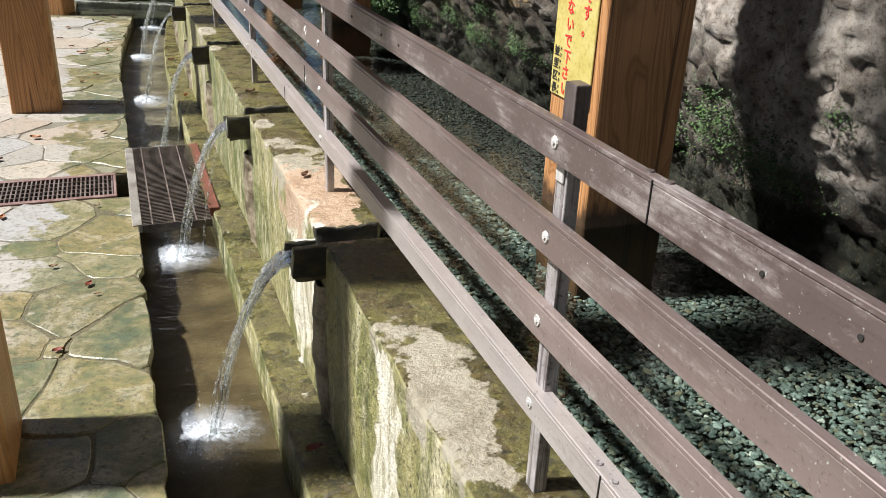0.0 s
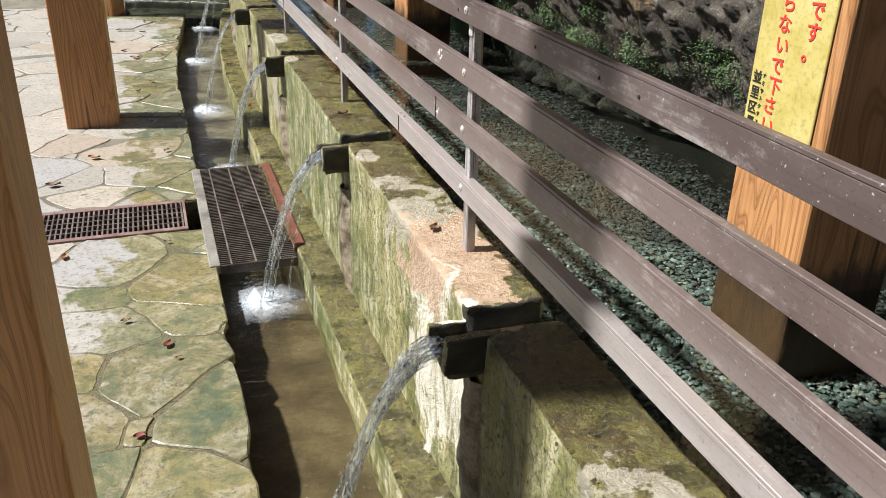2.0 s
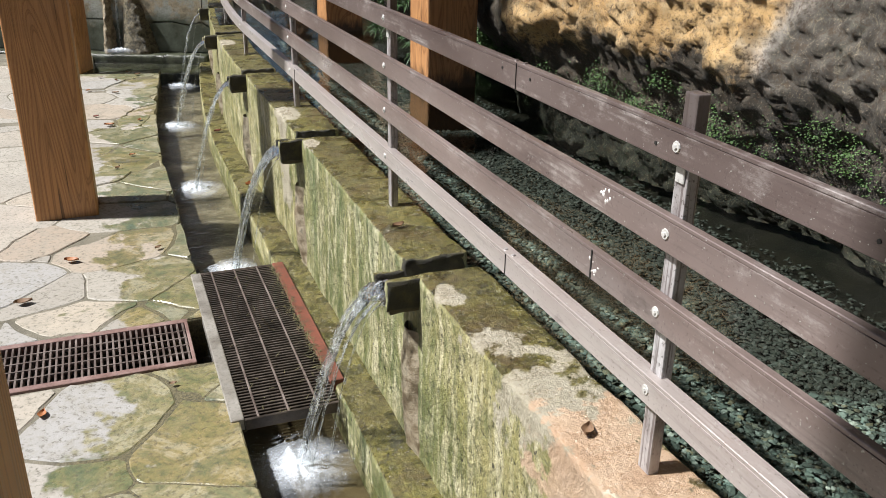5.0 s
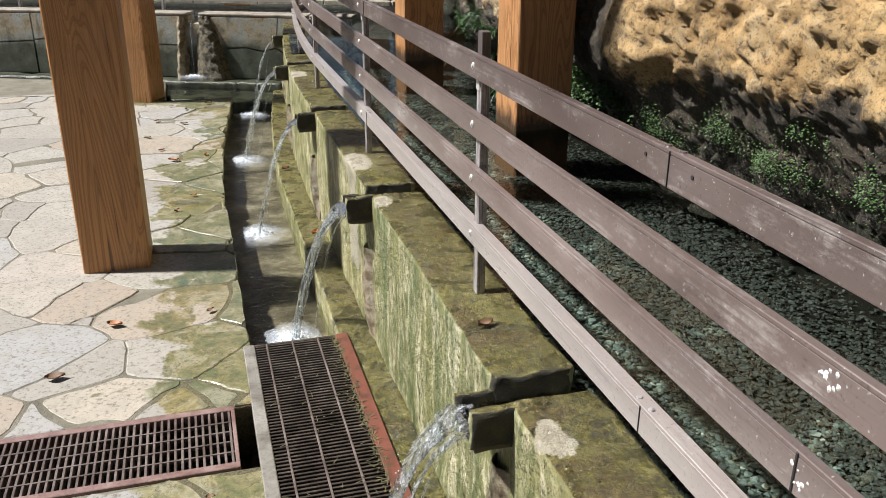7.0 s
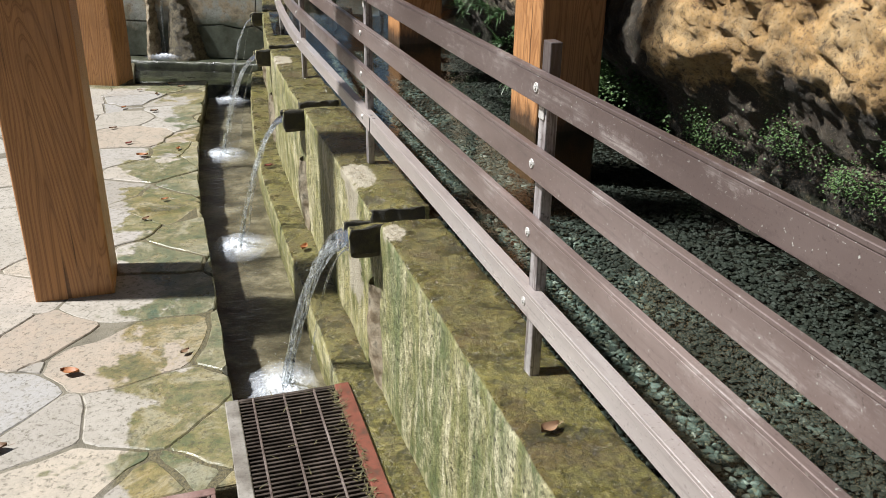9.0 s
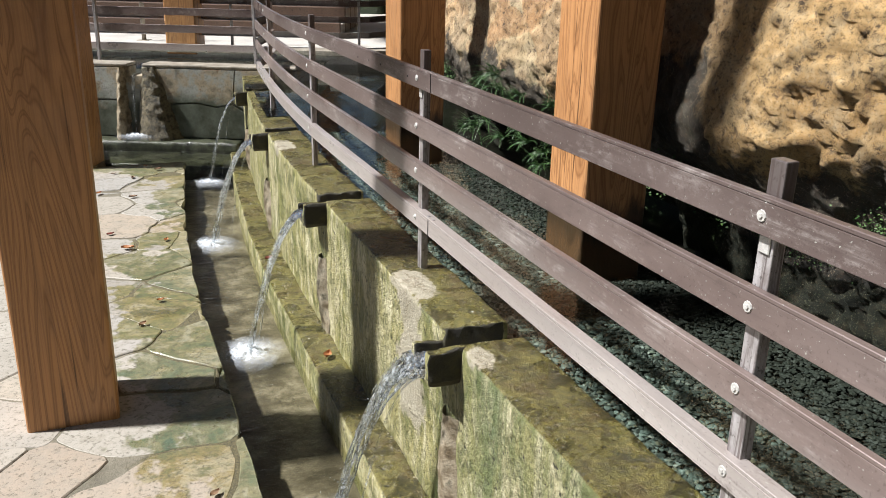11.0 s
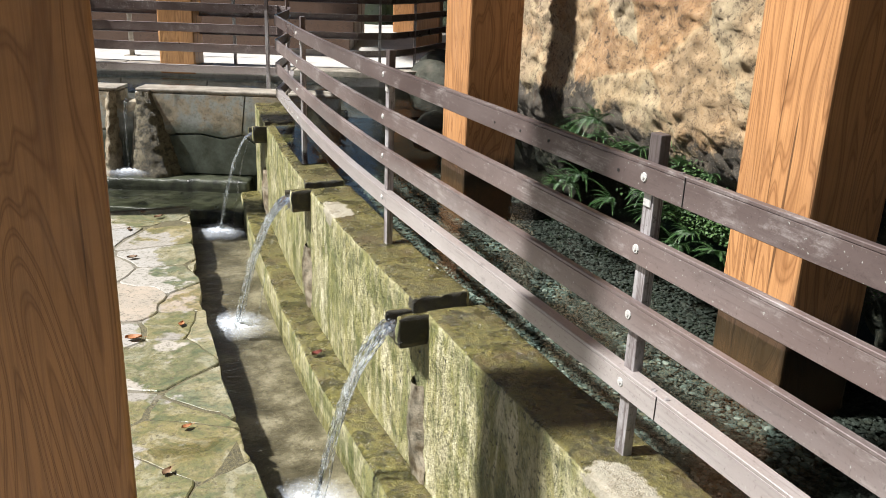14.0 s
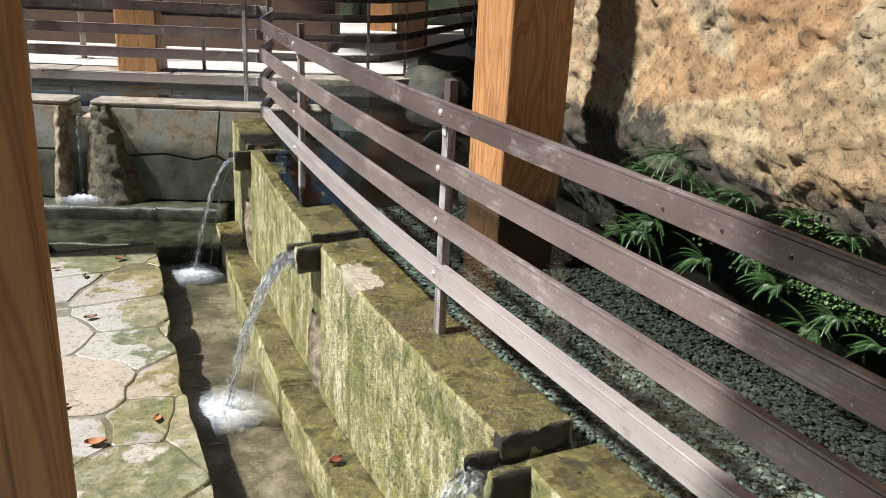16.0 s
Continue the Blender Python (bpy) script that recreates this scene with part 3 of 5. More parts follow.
# ---- pillars ----
def pillar(x, y, z, h, size, turn, label, group, mat=None):
    post = thing("wooden_pillar", pose(x, y, z, 0, 0, turn), label, "pillar", group)
    part("shaft", from_bm("shaft", bevel_box(size, size, h, 0.012, 3), mat or WOOD), post)
    return post


S = 0.285
for y in (2.45, 6.14):
    pillar(-0.105, y, -0.02, 4.65, S, 0, "square brown stained timber pillar standing on flagstones", "pavilion pillars")
pillar(-0.135, 9.87, -0.02, 4.65, S, -22, "square brown stained timber pillar near the far basin wall", "pavilion pillars")
pillar(-0.105, -1.3, -0.02, 4.65, S, 0, "square brown stained timber pillar standing on flagstones", "pavilion pillars")
sign_pillar = pillar(1.80, 2.47, 0.25, 4.38, S, 0, "square timber pillar in the spring water behind a yellow notice", "pillars in the water", WOOD_WET)
for x, y, a in ((1.905, 6.11, 0), (1.88, 8.22, 0), (3.65, 13.2, -30)):
    pillar(x, y, 0.25, 4.38, S, a, "square orange-brown timber pillar standing in the spring water", "pillars in the water", WOOD_WET)
for x, y, a in ((0.86, 11.75, -22), (2.83, 14.2, -30), (4.15, 15.2, -30)):
    pillar(x, y, 0.58, 4.05, S, a, "square orange-brown timber pillar on the far deck", "pillars on the deck")

# ---- railing ----
RAILS = [(1.136, 1.193), (0.994, 1.053), (0.857, 0.917), (0.712, 0.766)]


def rail_line(ys):
    return [Vector((0.955 + bend(y), y)) for y in ys]


CORNER = [(1.335, 10.02), (1.395, 10.24), (1.40, 10.36), (1.35, 10.43), (1.22, 10.49)]
LINE = rail_line([-1.3 + 0.3 * k for k in range(28)]) + rail_line([7.1 + 0.2 * k for k in range(13)]) + [Vector(p) for p in CORNER] + [Vector((1.22 - 0.92 * s, 10.49 + 0.39 * s)) for s in (0.4, 0.8, 1.2, 1.6, 2.2, 3.2, 4.6)]


def bar(line, z0, z1, depth, lip=0.0016):
    """A flat bar with a fold line under its top edge that follows a line on the plan; its face looks to the left of the line."""
    prof = [(0, z0), (0.0012, z0), (0, z0 + 0.0012), (0, z1 - 0.0085), (lip, z1 - 0.0078), (lip, z1 - 0.0068), (0, z1 - 0.006), (0, z1 - 0.0012), (0.0012, z1), (depth, z1), (depth, z1 - 0.004), (0.003, z1 - 0.004), (0.003, z0 + 0.004), (depth, z0 + 0.004), (depth, z0)]
    prof = prof[1:]
    verts, faces, k = [], [], len(prof)
    for i, p in enumerate(line):
        d = (line[min(i + 1, len(line) - 1)] - line[max(i - 1, 0)]).normalized()
        nrm = Vector((d.y, -d.x))
        for o, z in prof:
            q = p + nrm * o
            verts.append((q.x, q.y, z))
    for i in range(len(line) - 1):
        for j in range(k):
            a, b2 = i * k + j, i * k + (j + 1) % k
            faces.append((a, b2, b2 + k, a + k))
    faces.append(tuple(range(k)))
    faces.append(tuple(range((len(line) - 1) * k, len(line) * k))[::-1])
    return verts, faces


fence = thing("railing", (0.955, 3, TOP), "four-bar bronze-brown aluminium railing on top of the wall", "railing")
bars = []
for z0, z1 in RAILS:
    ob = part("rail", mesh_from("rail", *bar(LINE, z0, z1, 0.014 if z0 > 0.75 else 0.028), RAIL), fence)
    ob.matrix_parent_inverse = fence.matrix_world.inverted()
    bars.append(ob)
POSTS = [(0.982, y) for y in (-0.165, 1.285, 2.735, 4.185, 5.635, 7.085)] + [(1.075, 8.62), (1.40, 10.30)]
post_mesh = from_bm("post", bevel_box(0.023, 0.032, 0.685, 0.002, 2), POSTM)
for x, y in POSTS:
    ob = part("post", post_mesh, fence)
    ob.matrix_parent_inverse = fence.matrix_world.inverted()
    ob.matrix_basis = pose(x, y, TOP - 0.01)

BOLT = make_simple("worn zinc bolt", [(0.42, 0.41, 0.39), (0.66, 0.65, 0.62)], 60, 0.35, 0.1, 0.001, None, 0.3)
bm = bmesh.new()
bmesh.ops.create_cone(bm, cap_ends=True, segments=10, radius1=0.0095, radius2=0.0085, depth=0.002, matrix=pose(0.0018, 0, 0, 0, -90, 0))
bmesh.ops.create_cone(bm, cap_ends=True, segments=6, radius1=0.0045, radius2=0.0036, depth=0.003, matrix=pose(0.0, 0, 0, 0, -90, 0))
bolt_mesh = from_bm("bolt", bm, BOLT)
clip_mesh = from_bm("clip", bevel_box(0.004, 0.022, 0.03, 0.0015, 1), BOLT)
for x, y in POSTS[:7]:
    for (z0, z1), rail in zip(RAILS, bars):
        ob = part("bolt", bolt_mesh, rail, "worn bright bolt head")
        ob.matrix_basis = pose(0.952 + bend(y), y, (z0 + z1) / 2)
    ob = part("clip", clip_mesh, fence, "small bare metal clip under the top rail")
    ob.matrix_parent_inverse = fence.matrix_world.inverted()
    ob.matrix_basis = pose(x - 0.0135, y, RAILS[0][0] - 0.03)
DARK = make_simple("dark rubber gap", [(0.012, 0.011, 0.01), (0.02, 0.018, 0.016)], 20, 0.7)
bm = bmesh.new()
bmesh.ops.create_cone(bm, cap_ends=True, segments=10, radius1=0.006, radius2=0.005, depth=0.002, matrix=pose(0, 0, 0, 0, -90, 0))
rivet_mesh = from_bm("rivet", bm, POSTM)
SEAMS = [(2, 2.939, 0.004), (0, 1.053, 0.0016), (0, 3.285, 0.0016), (3, 1.07, 0.0022), (3, 3.292, 0.0016), (0, 5.52, 0.0016), (3, 5.52, 0.0016)]
for r, y, w in SEAMS:
    z0, z1 = RAILS[r]
    ob = part("joint", from_bm("joint", bevel_box(0.003, w, z1 - z0 - 0.004, w * 0.2, 1), DARK), bars[r], "thin dark joint between two lengths of rail")
    ob.matrix_basis = pose(0.9545 + bend(y), y, z0 + 0.002)
    if r in (0, 3):
        for dy in (-0.019, 0.021):
            ob = part("rivet", rivet_mesh, bars[r], "small flat rivet beside a rail joint")
            ob.matrix_basis = pose(0.9645 + bend(y), y + dy, z1 + 0.001, 0, 90, 0)
# small drilled holes in the top rail
bm = bmesh.new()
bmesh.ops.create_cone(bm, cap_ends=True, segments=10, radius1=0.0032, radius2=0.0032, depth=0.002, matrix=pose(0, 0, 0, 0, -90, 0))
hole_mesh = from_bm("hole", bm, DARK)
for y, z in ((0.742, 1.163), (0.863, 1.164), (1.982, 1.161), (2.106, 1.16), (2.356, 1.159), (2.787, 1.157), (3.222, 1.17), (3.351, 1.17), (5.717, 1.159), (5.987, 1.161), (6.118, 1.159), (6.252, 1.155)):
    ob = part("hole", hole_mesh, bars[0], "small dark drilled hole")
    ob.matrix_basis = pose(0.9545 + bend(y), y, z)
# dabs of dried white paint on the middle rails
CHALK = make_simple("dried white paint", [(0.45, 0.43, 0.40), (0.62, 0.60, 0.57), (0.72, 0.70, 0.68)], 40, 0.7, 0.3, 0.002)
rng = random.Random(17)
for y, z in ((2.915, 1.028), (2.93, 0.885)):
    verts, faces = [], []
    for _ in range(9):
        cy, cz, r, k = rng.gauss(0, 0.009), rng.gauss(0, 0.009), rng.uniform(0.002, 0.005), len(verts)
        verts.append((-0.0012, cy, cz))
        for i in range(8):
            a = i * math.pi / 4
            rr = r * rng.uniform(0.6, 1.3)
            verts.append((0.0008, cy + math.cos(a) * rr, cz + math.sin(a) * rr))
        faces += [(k, k + 1 + i, k + 1 + (i + 1) % 8) for i in range(8)]
    ob = part("paint_dab", mesh_from("paint_dab", verts, faces, CHALK), bars[1 if z > 0.95 else 2], "spattered dab of dried white paint")
    ob.matrix_basis = pose(0.9545 + bend(y), y, z)

# ---- stone spouts ----
SLATE = make_simple("wet dark stone", [(0.02, 0.018, 0.012), (0.055, 0.045, 0.03), (0.10, 0.085, 0.05)], 14, 0.4, 0.5, 0.006)

LIP_SHADE = make_simple("wet lip stone blackened for shade", [(0.008, 0.007, 0.004), (0.022, 0.019, 0.009), (0.07, 0.06, 0.024)], 24, 0.55, 1.0, 0.012)


def spout(y):
    t = thing("stone_spout", (FRONT + bend(y), y, TOP - 0.10), "dark wet stone trough spout jutting from the mossy wall", "spout", "spouts along the wall")
    L = 0.088
    rngs = y * 1.3
    for name, a, b2, top in (("cheek", -0.074, -NOTCH, 0.098), ("cheek", NOTCH, 0.062, 0.07)):
        v, f = rough_box((-L, a, 0.012), (0.02, b2, top), 0.015, 0.006, 0.006, False, 24, rngs)
        me = mesh_from(name, v, f, MOSSY, True)
        # near sides and undersides get their shade as a black material
        me.materials.append(LIP_SHADE)
        for p in me.polygons:
            p.material_index = 1 if p.normal.y < -0.35 or p.normal.z < -0.4 else 0
        part(name, me, t)
    v, f = rough_box((-L + 0.006, -0.07, 0.0), (0.03, 0.072, 0.032), 0.02, 0.004, 0.007, False, 30, y + 3)
    part("trough", mesh_from("trough", v, f, SLATE, True), t)
    return t


for y in SPOUTS:
    spout(y)
    # lip of the notch on the wall top; wetness and shade coloured black
    v, f = rough_box((FRONT + 0.0, y + NOTCH - 0.004, TOP - 0.07), (BACK - 0.012, y + NOTCH + 0.03, TOP + 0.003), 0.015, 0.007, 0.006, True, 26, y)
    me = mesh_from("trim_notch_lip", v, f, MOSSY, True)
    me.materials.append(LIP_SHADE)
    for p in me.polygons:
        p.material_index = 1 if p.normal.y < -0.35 or p.normal.x < -0.6 else 0
    tagged(new("trim_notch_lip", me), "stone lip along the notch in the wall top, blackened for shade", "lip", kind="structure")
    v, f = rough_box((FRONT - 0.08, y - NOTCH - 0.002, TOP - 0.06), (BACK + 0.02, y + NOTCH + 0.002, TOP - 0.052), 0.02, 0.001, 0.002, True)
    tagged(new("water_notch", mesh_from("water_notch", v, f, WATER_RUN, True)), "clear water running through the notch to the spout", "water", kind="structure")

# lime and calcite humps below the spouts
LIME = make_simple("calcite crust", [(0.07, 0.05, 0.03), (0.17, 0.13, 0.08), (0.34, 0.29, 0.21), (0.10, 0.09, 0.06)], 18, 0.55, 0.7, 0.01)
for y, h in zip(SPOUTS, (0.44, 0.40, 0.36, 0.33, 0.3, 0.3)):
    verts, faces, n = [], [], 14
    for j in range(19):
        z = h * (1 - j / 18) ** 1.0 + 0.0
        wdt = 0.045 + 0.02 * (j / 18) + 0.012 * noise.noise(Vector((y * 3, z * 9, 0)))
        for i in range(n + 1):
            u = i / n * 2 - 1
            dep = 0.035 * (1 - u * u) * (0.25 + 0.75 * math.sin(math.pi * min(1, j / 18 * 0.75 + 0.2)))
            q = Vector((FRONT + 0.004 - dep, y - 0.02 + u * wdt, z))
            q += wob(*q, 28, 0.006, y)
            q.x += bend(y)
            verts.append(q)
    for j in range(18):
        for i in range(n):
            a = j * (n + 1) + i
            faces.append((a, a + 1, a + n + 2, a + n + 1))
    tagged(new("lime_deposit", mesh_from("lime_deposit", verts, faces, LIME, True)), "pale rough lime crust grown under a spout", "lime deposit", "lime deposits")

# ---- falling water ----
def make_fall():
    m = make_water("falling water", 45, 0.4, (0.97, 0.98, 0.98), 0.03, 1.14)
    nt = m.node_tree
    out = nt.nodes["Material Output"]
    old = out.inputs["Surface"].links[0].from_socket
    df = nt.nodes.new("ShaderNodeBsdfTranslucent")
    df.inputs["Color"].default_value = (0.90, 0.93, 0.95, 1)
    d2 = nt.nodes.new("ShaderNodeBsdfDiffuse")
    d2.inputs["Color"].default_value = (0.88, 0.91, 0.94, 1)
    add = nt.nodes.new("ShaderNodeMixShader")
    nt.links.new(df.outputs[0], add.inputs[1])
    nt.links.new(d2.outputs[0], add.inputs[2])
    mx = nt.nodes.new("ShaderNodeMixShader")
    f = ramp(nt, noise_tex(nt, place_coords(nt, (1, 1, 0.30)), 85, 5, 0.7, 0.6), [(0.49, 0.0), (0.59, 0.14), (0.74, 0.62)])
    nt.links.new(f, mx.inputs[0])
    nt.links.new(old, mx.inputs[1])
    nt.links.new(add.outputs[0], mx.inputs[2])
    nt.links.new(mx.outputs[0], out.inputs["Surface"])
    return m


FALL = make_fall()


def make_foam():
    m = bpy.data.materials.new("white splash")
    m.use_nodes = True
    nt = m.node_tree
    b = nt.nodes["Principled BSDF"]
    b.inputs["Base Color"].default_value = (0.74, 0.79, 0.86, 1)
    b.inputs["Roughness"].default_value = 0.35
    tr = nt.nodes.new("ShaderNodeBsdfTransparent")
    mx = nt.nodes.new("ShaderNodeMixShader")
    tc = nt.nodes.new("ShaderNodeTexCoord")
    ln = nt.nodes.new("ShaderNodeVectorMath")
    ln.operation = "LENGTH"
    nt.links.new(tc.outputs["Object"], ln.inputs[0])
    fall = between(nt, ln.outputs["Value"], 0.22, 0.0)
    f = noise_tex(nt, place_coords(nt), 55, 8, 0.85, 0.4)
    k = ramp(nt, calc(nt, "MULTIPLY", calc_add(nt, fall, f), 0.7), [(0.48, 0.0), (0.62, 0.10), (0.80, 0.30), (0.96, 0.66)])
    nt.links.new(k, mx.inputs[0])
    nt.links.new(tr.outputs[0], mx.inputs[1])
    nt.links.new(b.outputs[0], mx.inputs[2])
    nt.links.new(mx.outputs[0], nt.nodes["Material Output"].inputs["Surface"])
    return m


FOAM = make_foam()
DROP, _, _, db = material("bright spray", 0.2)
db.inputs["Base Color"].default_value = (0.75, 0.8, 0.83, 1)
db.inputs["Alpha"].default_value = 0.4


def stream_mesh(reach, drop, w0, w1, seed, drift=0.05, k=44, n=12):
    """A sheet-like jet that falls in a parabola from the lip at the origin towards -x."""
    verts, faces = [], []
    for j in range(k + 1):
        s = j / k
        x = -reach * s
        z = -drop * (0.10 * s + 0.90 * s * s)
        y = drift * s
        wdt = (w0 + (w1 - w0) * min(1, s * 1.1)) * (1 + 0.25 * noise.noise(Vector((s * 6, seed, 4))))
        thick = (0.024 - 0.010 * s) * (1 + 0.2 * math.sin(s * 9 + seed)) * (w0 / 0.046 if w0 > 0.02 else 0.3)
        for i in range(n):
            a = 2 * math.pi * i / n
            rip = 1 + 0.5 * noise.noise(Vector((i * 0.9 + seed, s * 7 - seed, 2.0))) + 0.45 * noise.noise(Vector((i * 2.1, s * 18, seed)))
            verts.append((x + math.sin(a) * thick * rip * 0.8, y + math.cos(a) * wdt * rip, z + math.sin(a) * thick * rip * (1 - s * 0.6)))
    for j in range(k):
        for i in range(n):
            a, b2 = j * n + i, j * n + (i + 1) % n
            faces.append((a, b2, b2 + n, a + n))
    return verts, faces


def blob(bm, p, r, seg=1):
    bmesh.ops.create_icosphere(bm, subdivisions=seg, radius=r, matrix=Matrix.Translation(p))


def waterfall(x, y, z, zl, reach, w0, seed, big, drift=0.08):
    t = thing("water_jet", (x, y, z), "clear jet of spring water falling from a spout and splashing", "water jet", "water jets")
    rng = random.Random(int(seed * 100))
    strands = [stream_mesh(reach, z - zl, w0 * 0.66, w0 * 0.26, seed, drift, 60, 18)]
    for k in range(5):
        v, f = stream_mesh(reach * rng.uniform(0.86, 1.05), z - zl, w0 * rng.uniform(0.25, 0.4), w0 * rng.uniform(0.06, 0.14), seed + 3.1 * k, drift + rng.uniform(-0.5, 0.5) * w0, 60, 9)
        o = w0 * (k - 2) * 0.36
        strands.append(([(a + 0.006 * noise.noise(Vector((c * 14, k, seed))), b2 + o * (1 + 0.9 * c / (z - zl)) + 0.010 * noise.noise(Vector((c * 9, seed, k))) * min(1, -c * 6), c) for a, b2, c in v], f))
    part("jet", mesh_from("jet", *joined(strands), FALL, True), t)
    # a thin side thread
    if int(seed * 10) % 3 == 1 or w0 > 0.05:
      v, f = stream_mesh(reach * 0.55, z - zl - 0.06, 0.0045, 0.0025, seed + 5, drift + 0.05, 30, 6)
      part("thread", mesh_from("thread", [(a + 0.004, b2 - w0 * 0.6, c - 0.025) for a, b2, c in v], f, FALL, True), t)
    bm = bmesh.new()
    for _ in range(260 if big else 130):
        a, d = rng.uniform(0, 6.28), abs(rng.gauss(0, 0.13 if big else 0.09))
        h = rng.random() ** 3 * max(0.0, 0.14 - d * 0.5)
        blob(bm, (-reach + math.cos(a) * d, drift + math.sin(a) * d, zl - z + 0.004 + h), rng.uniform(0.0008, 0.0024))
    for _ in range(50 if big else 30):
        q = rng.uniform(0.3, 1.0)
        blob(bm, (-reach * q + rng.gauss(0, 0.012), drift * q + rng.gauss(0, w0 * 0.55), -(z - zl) * (0.10 * q + 0.90 * q * q) + rng.gauss(0, 0.01)), rng.uniform(0.0008, 0.0022))
    tagged(part("spray", from_bm("spray", bm, DROP, True), t, "scattered bright water drops"), kind="stuff")
    # churned white mound where it lands
    verts, faces, nr, na = [], [], 14, 40
    R = 0.23 if big else 0.17
    for i in range(nr + 1):
        rr = R * i / nr
        for j in range(na):
            a = 2 * math.pi * j / na
            lobe = 1 + 0.35 * noise.noise(Vector((math.cos(a) * 1.6 + seed, math.sin(a) * 1.6, seed)))
            px, py = math.cos(a) * rr * 0.95 * lobe, math.sin(a) * rr * 1.15 * lobe
            hh = 0.032 * max(0, 1 - (rr / R) ** 1.5) * (0.5 + 1.1 * abs(noise.noise(Vector((px * 38 + seed, py * 38, 1))))) + 0.012 * noise.noise(Vector((px * 90, py * 90, seed)))
            verts.append((px, py, hh if i < nr else -0.01))
    for i in range(nr):
        for j in range(na):
            a, b2 = i * na + j, i * na + (j + 1) % na
            faces.append((a, b2, b2 + na, a + na))
    ob = part("splash", mesh_from("splash", verts, faces, FOAM, True), t, "white churned splash")
    ob.location = (-reach, drift, zl - z + 0.006)
    return t


GUT = -0.115
for i, y in enumerate(SPOUTS):
    waterfall(FRONT - 0.082 + bend(y), y, TOP - 0.055, GUT, (0.245, 0.23, 0.205, 0.235, 0.24, 0.2)[i], (0.050, 0.056, 0.062, 0.050, 0.056, 0.034)[i], i * 1.7 + 0.3, i in (0, 1, 4), (0.10, 0.13, 0.2, 0.06, 0.10, 0.1)[i])

# shallow sheet of water on the low end of the wall top
v, f = rough_box((FRONT + 0.05, 8.3, TOP + 0.002), (BACK - 0.01, 9.3, TOP + 0.006), 0.05, 0.0008, 0.002, True, 9)
tagged(new("water_wall_top", mesh_from("water_wall_top", v, f, WATER_POOL, True)), "thin sheet of water lying on the mossy wall top", "water", kind="structure")

# ---- grates ----
IRON = make_simple("dark cast iron", [(0.03, 0.024, 0.02), (0.07, 0.055, 0.045), (0.12, 0.095, 0.08)], 12, 0.45, 0.3, 0.002, None, 0.5)
RUSTPINK = make_simple("reddish oxide steel", [(0.13, 0.075, 0.062), (0.21, 0.13, 0.115), (0.28, 0.20, 0.18)], 10, 0.5, 0.3, 0.002, None, 0.25)
BROWNSTEEL = make_simple("brown weathered steel", [(0.07, 0.05, 0.042), (0.13, 0.10, 0.088), (0.20, 0.165, 0.15)], 10, 0.5, 0.3, 0.002, None, 0.3)
RED = make_simple("flaking red oxide paint", [(0.04, 0.03, 0.02), (0.10, 0.03, 0.016), (0.15, 0.04, 0.022), (0.05, 0.035, 0.02)], 24, 0.6, 0.5, 0.003)
PALE = make_simple("bare galvanised steel", [(0.14, 0.12, 0.10), (0.26, 0.24, 0.21), (0.34, 0.32, 0.29)], 9, 0.45, 0.2, 0.002, None, 0.4)
GX0, GX1, GY0, GY1 = 0.385, 0.775, 3.97, 5.11
grate = thing("gutter_grate", (0.58, 4.5, 0.0), "black slotted steel grate laid over the gutter", "grate")


def flat(name, x0, x1, y0, y1, z0, z1, mat, parent, b=0.0015, label="", mesh=None):
    me = mesh or from_bm(name, bevel_box(x1 - x0, y1 - y0, z1 - z0, b, 1), mat)
    ob = part(name, me, parent, label)
    ob.matrix_parent_inverse = parent.matrix_world.inverted()
    ob.matrix_basis = pose((x0 + x1) / 2, (y0 + y1) / 2, z0)
    return me


flat("frame", GX0, GX0 + 0.042, GY0, GY1, -0.03, 0.012, PALE, grate, 0.003, "pale worn steel edge strip")
flat("frame", GX1 - 0.048, GX1, GY0 + 0.12, GY1, -0.03, 0.014, RED, grate, 0.003, "rusty red painted edge strip")
flat("frame", GX0 + 0.042, GX1 - 0.048, GY0 - 0.004, GY0 + 0.008, -0.03, 0.008, IRON, grate)
flat("frame", GX0 + 0.042, GX1 - 0.048, GY1 - 0.008, GY1 + 0.004, -0.03, 0.008, IRON, grate)
shared = None
k = 0
y = GY0 + 0.02
while y < GY1 - 0.015:
    shared = flat("bar", GX0 + 0.042, GX1 - 0.048, y, y + 0.0075, -0.025, 0.006, IRON, grate, 0.001, mesh=shared)
    y += 0.0178
shared = None
for x in (0.467, 0.562, 0.657):
    shared = flat("cross_rod", x, x + 0.007, GY0, GY1, -0.004, 0.0085, BROWNSTEEL, grate, 0.0015, "worn bright cross rod", shared)

drain = thing("drain_grate", (-0.3, 4.55, 0.0), "reddish rusty slotted steel drain grate set in flagstones", "grate")
DX0, DX1, DY0, DY1 = -1.22, 0.33, 4.375, 4.715
flat("frame", DX0, DX1, DY0, DY0 + 0.028, -0.03, 0.008, RUSTPINK, drain, 0.002)
flat("frame", DX0, DX1, DY1 - 0.028, DY1, -0.03, 0.008, RUSTPINK, drain, 0.002)
flat("frame", DX1 - 0.012, DX1, DY0 + 0.028, DY1 - 0.028, -0.03, 0.008, RUSTPINK, drain, 0.002)
shared, x = None, DX0 + 0.01
while x < DX1 - 0.02:
    shared = flat("bar", x, x + 0.0075, DY0 + 0.028, DY1 - 0.028, -0.025, 0.005, BROWNSTEEL, drain, 0.001, mesh=shared)
    x += 0.0205
shared = None
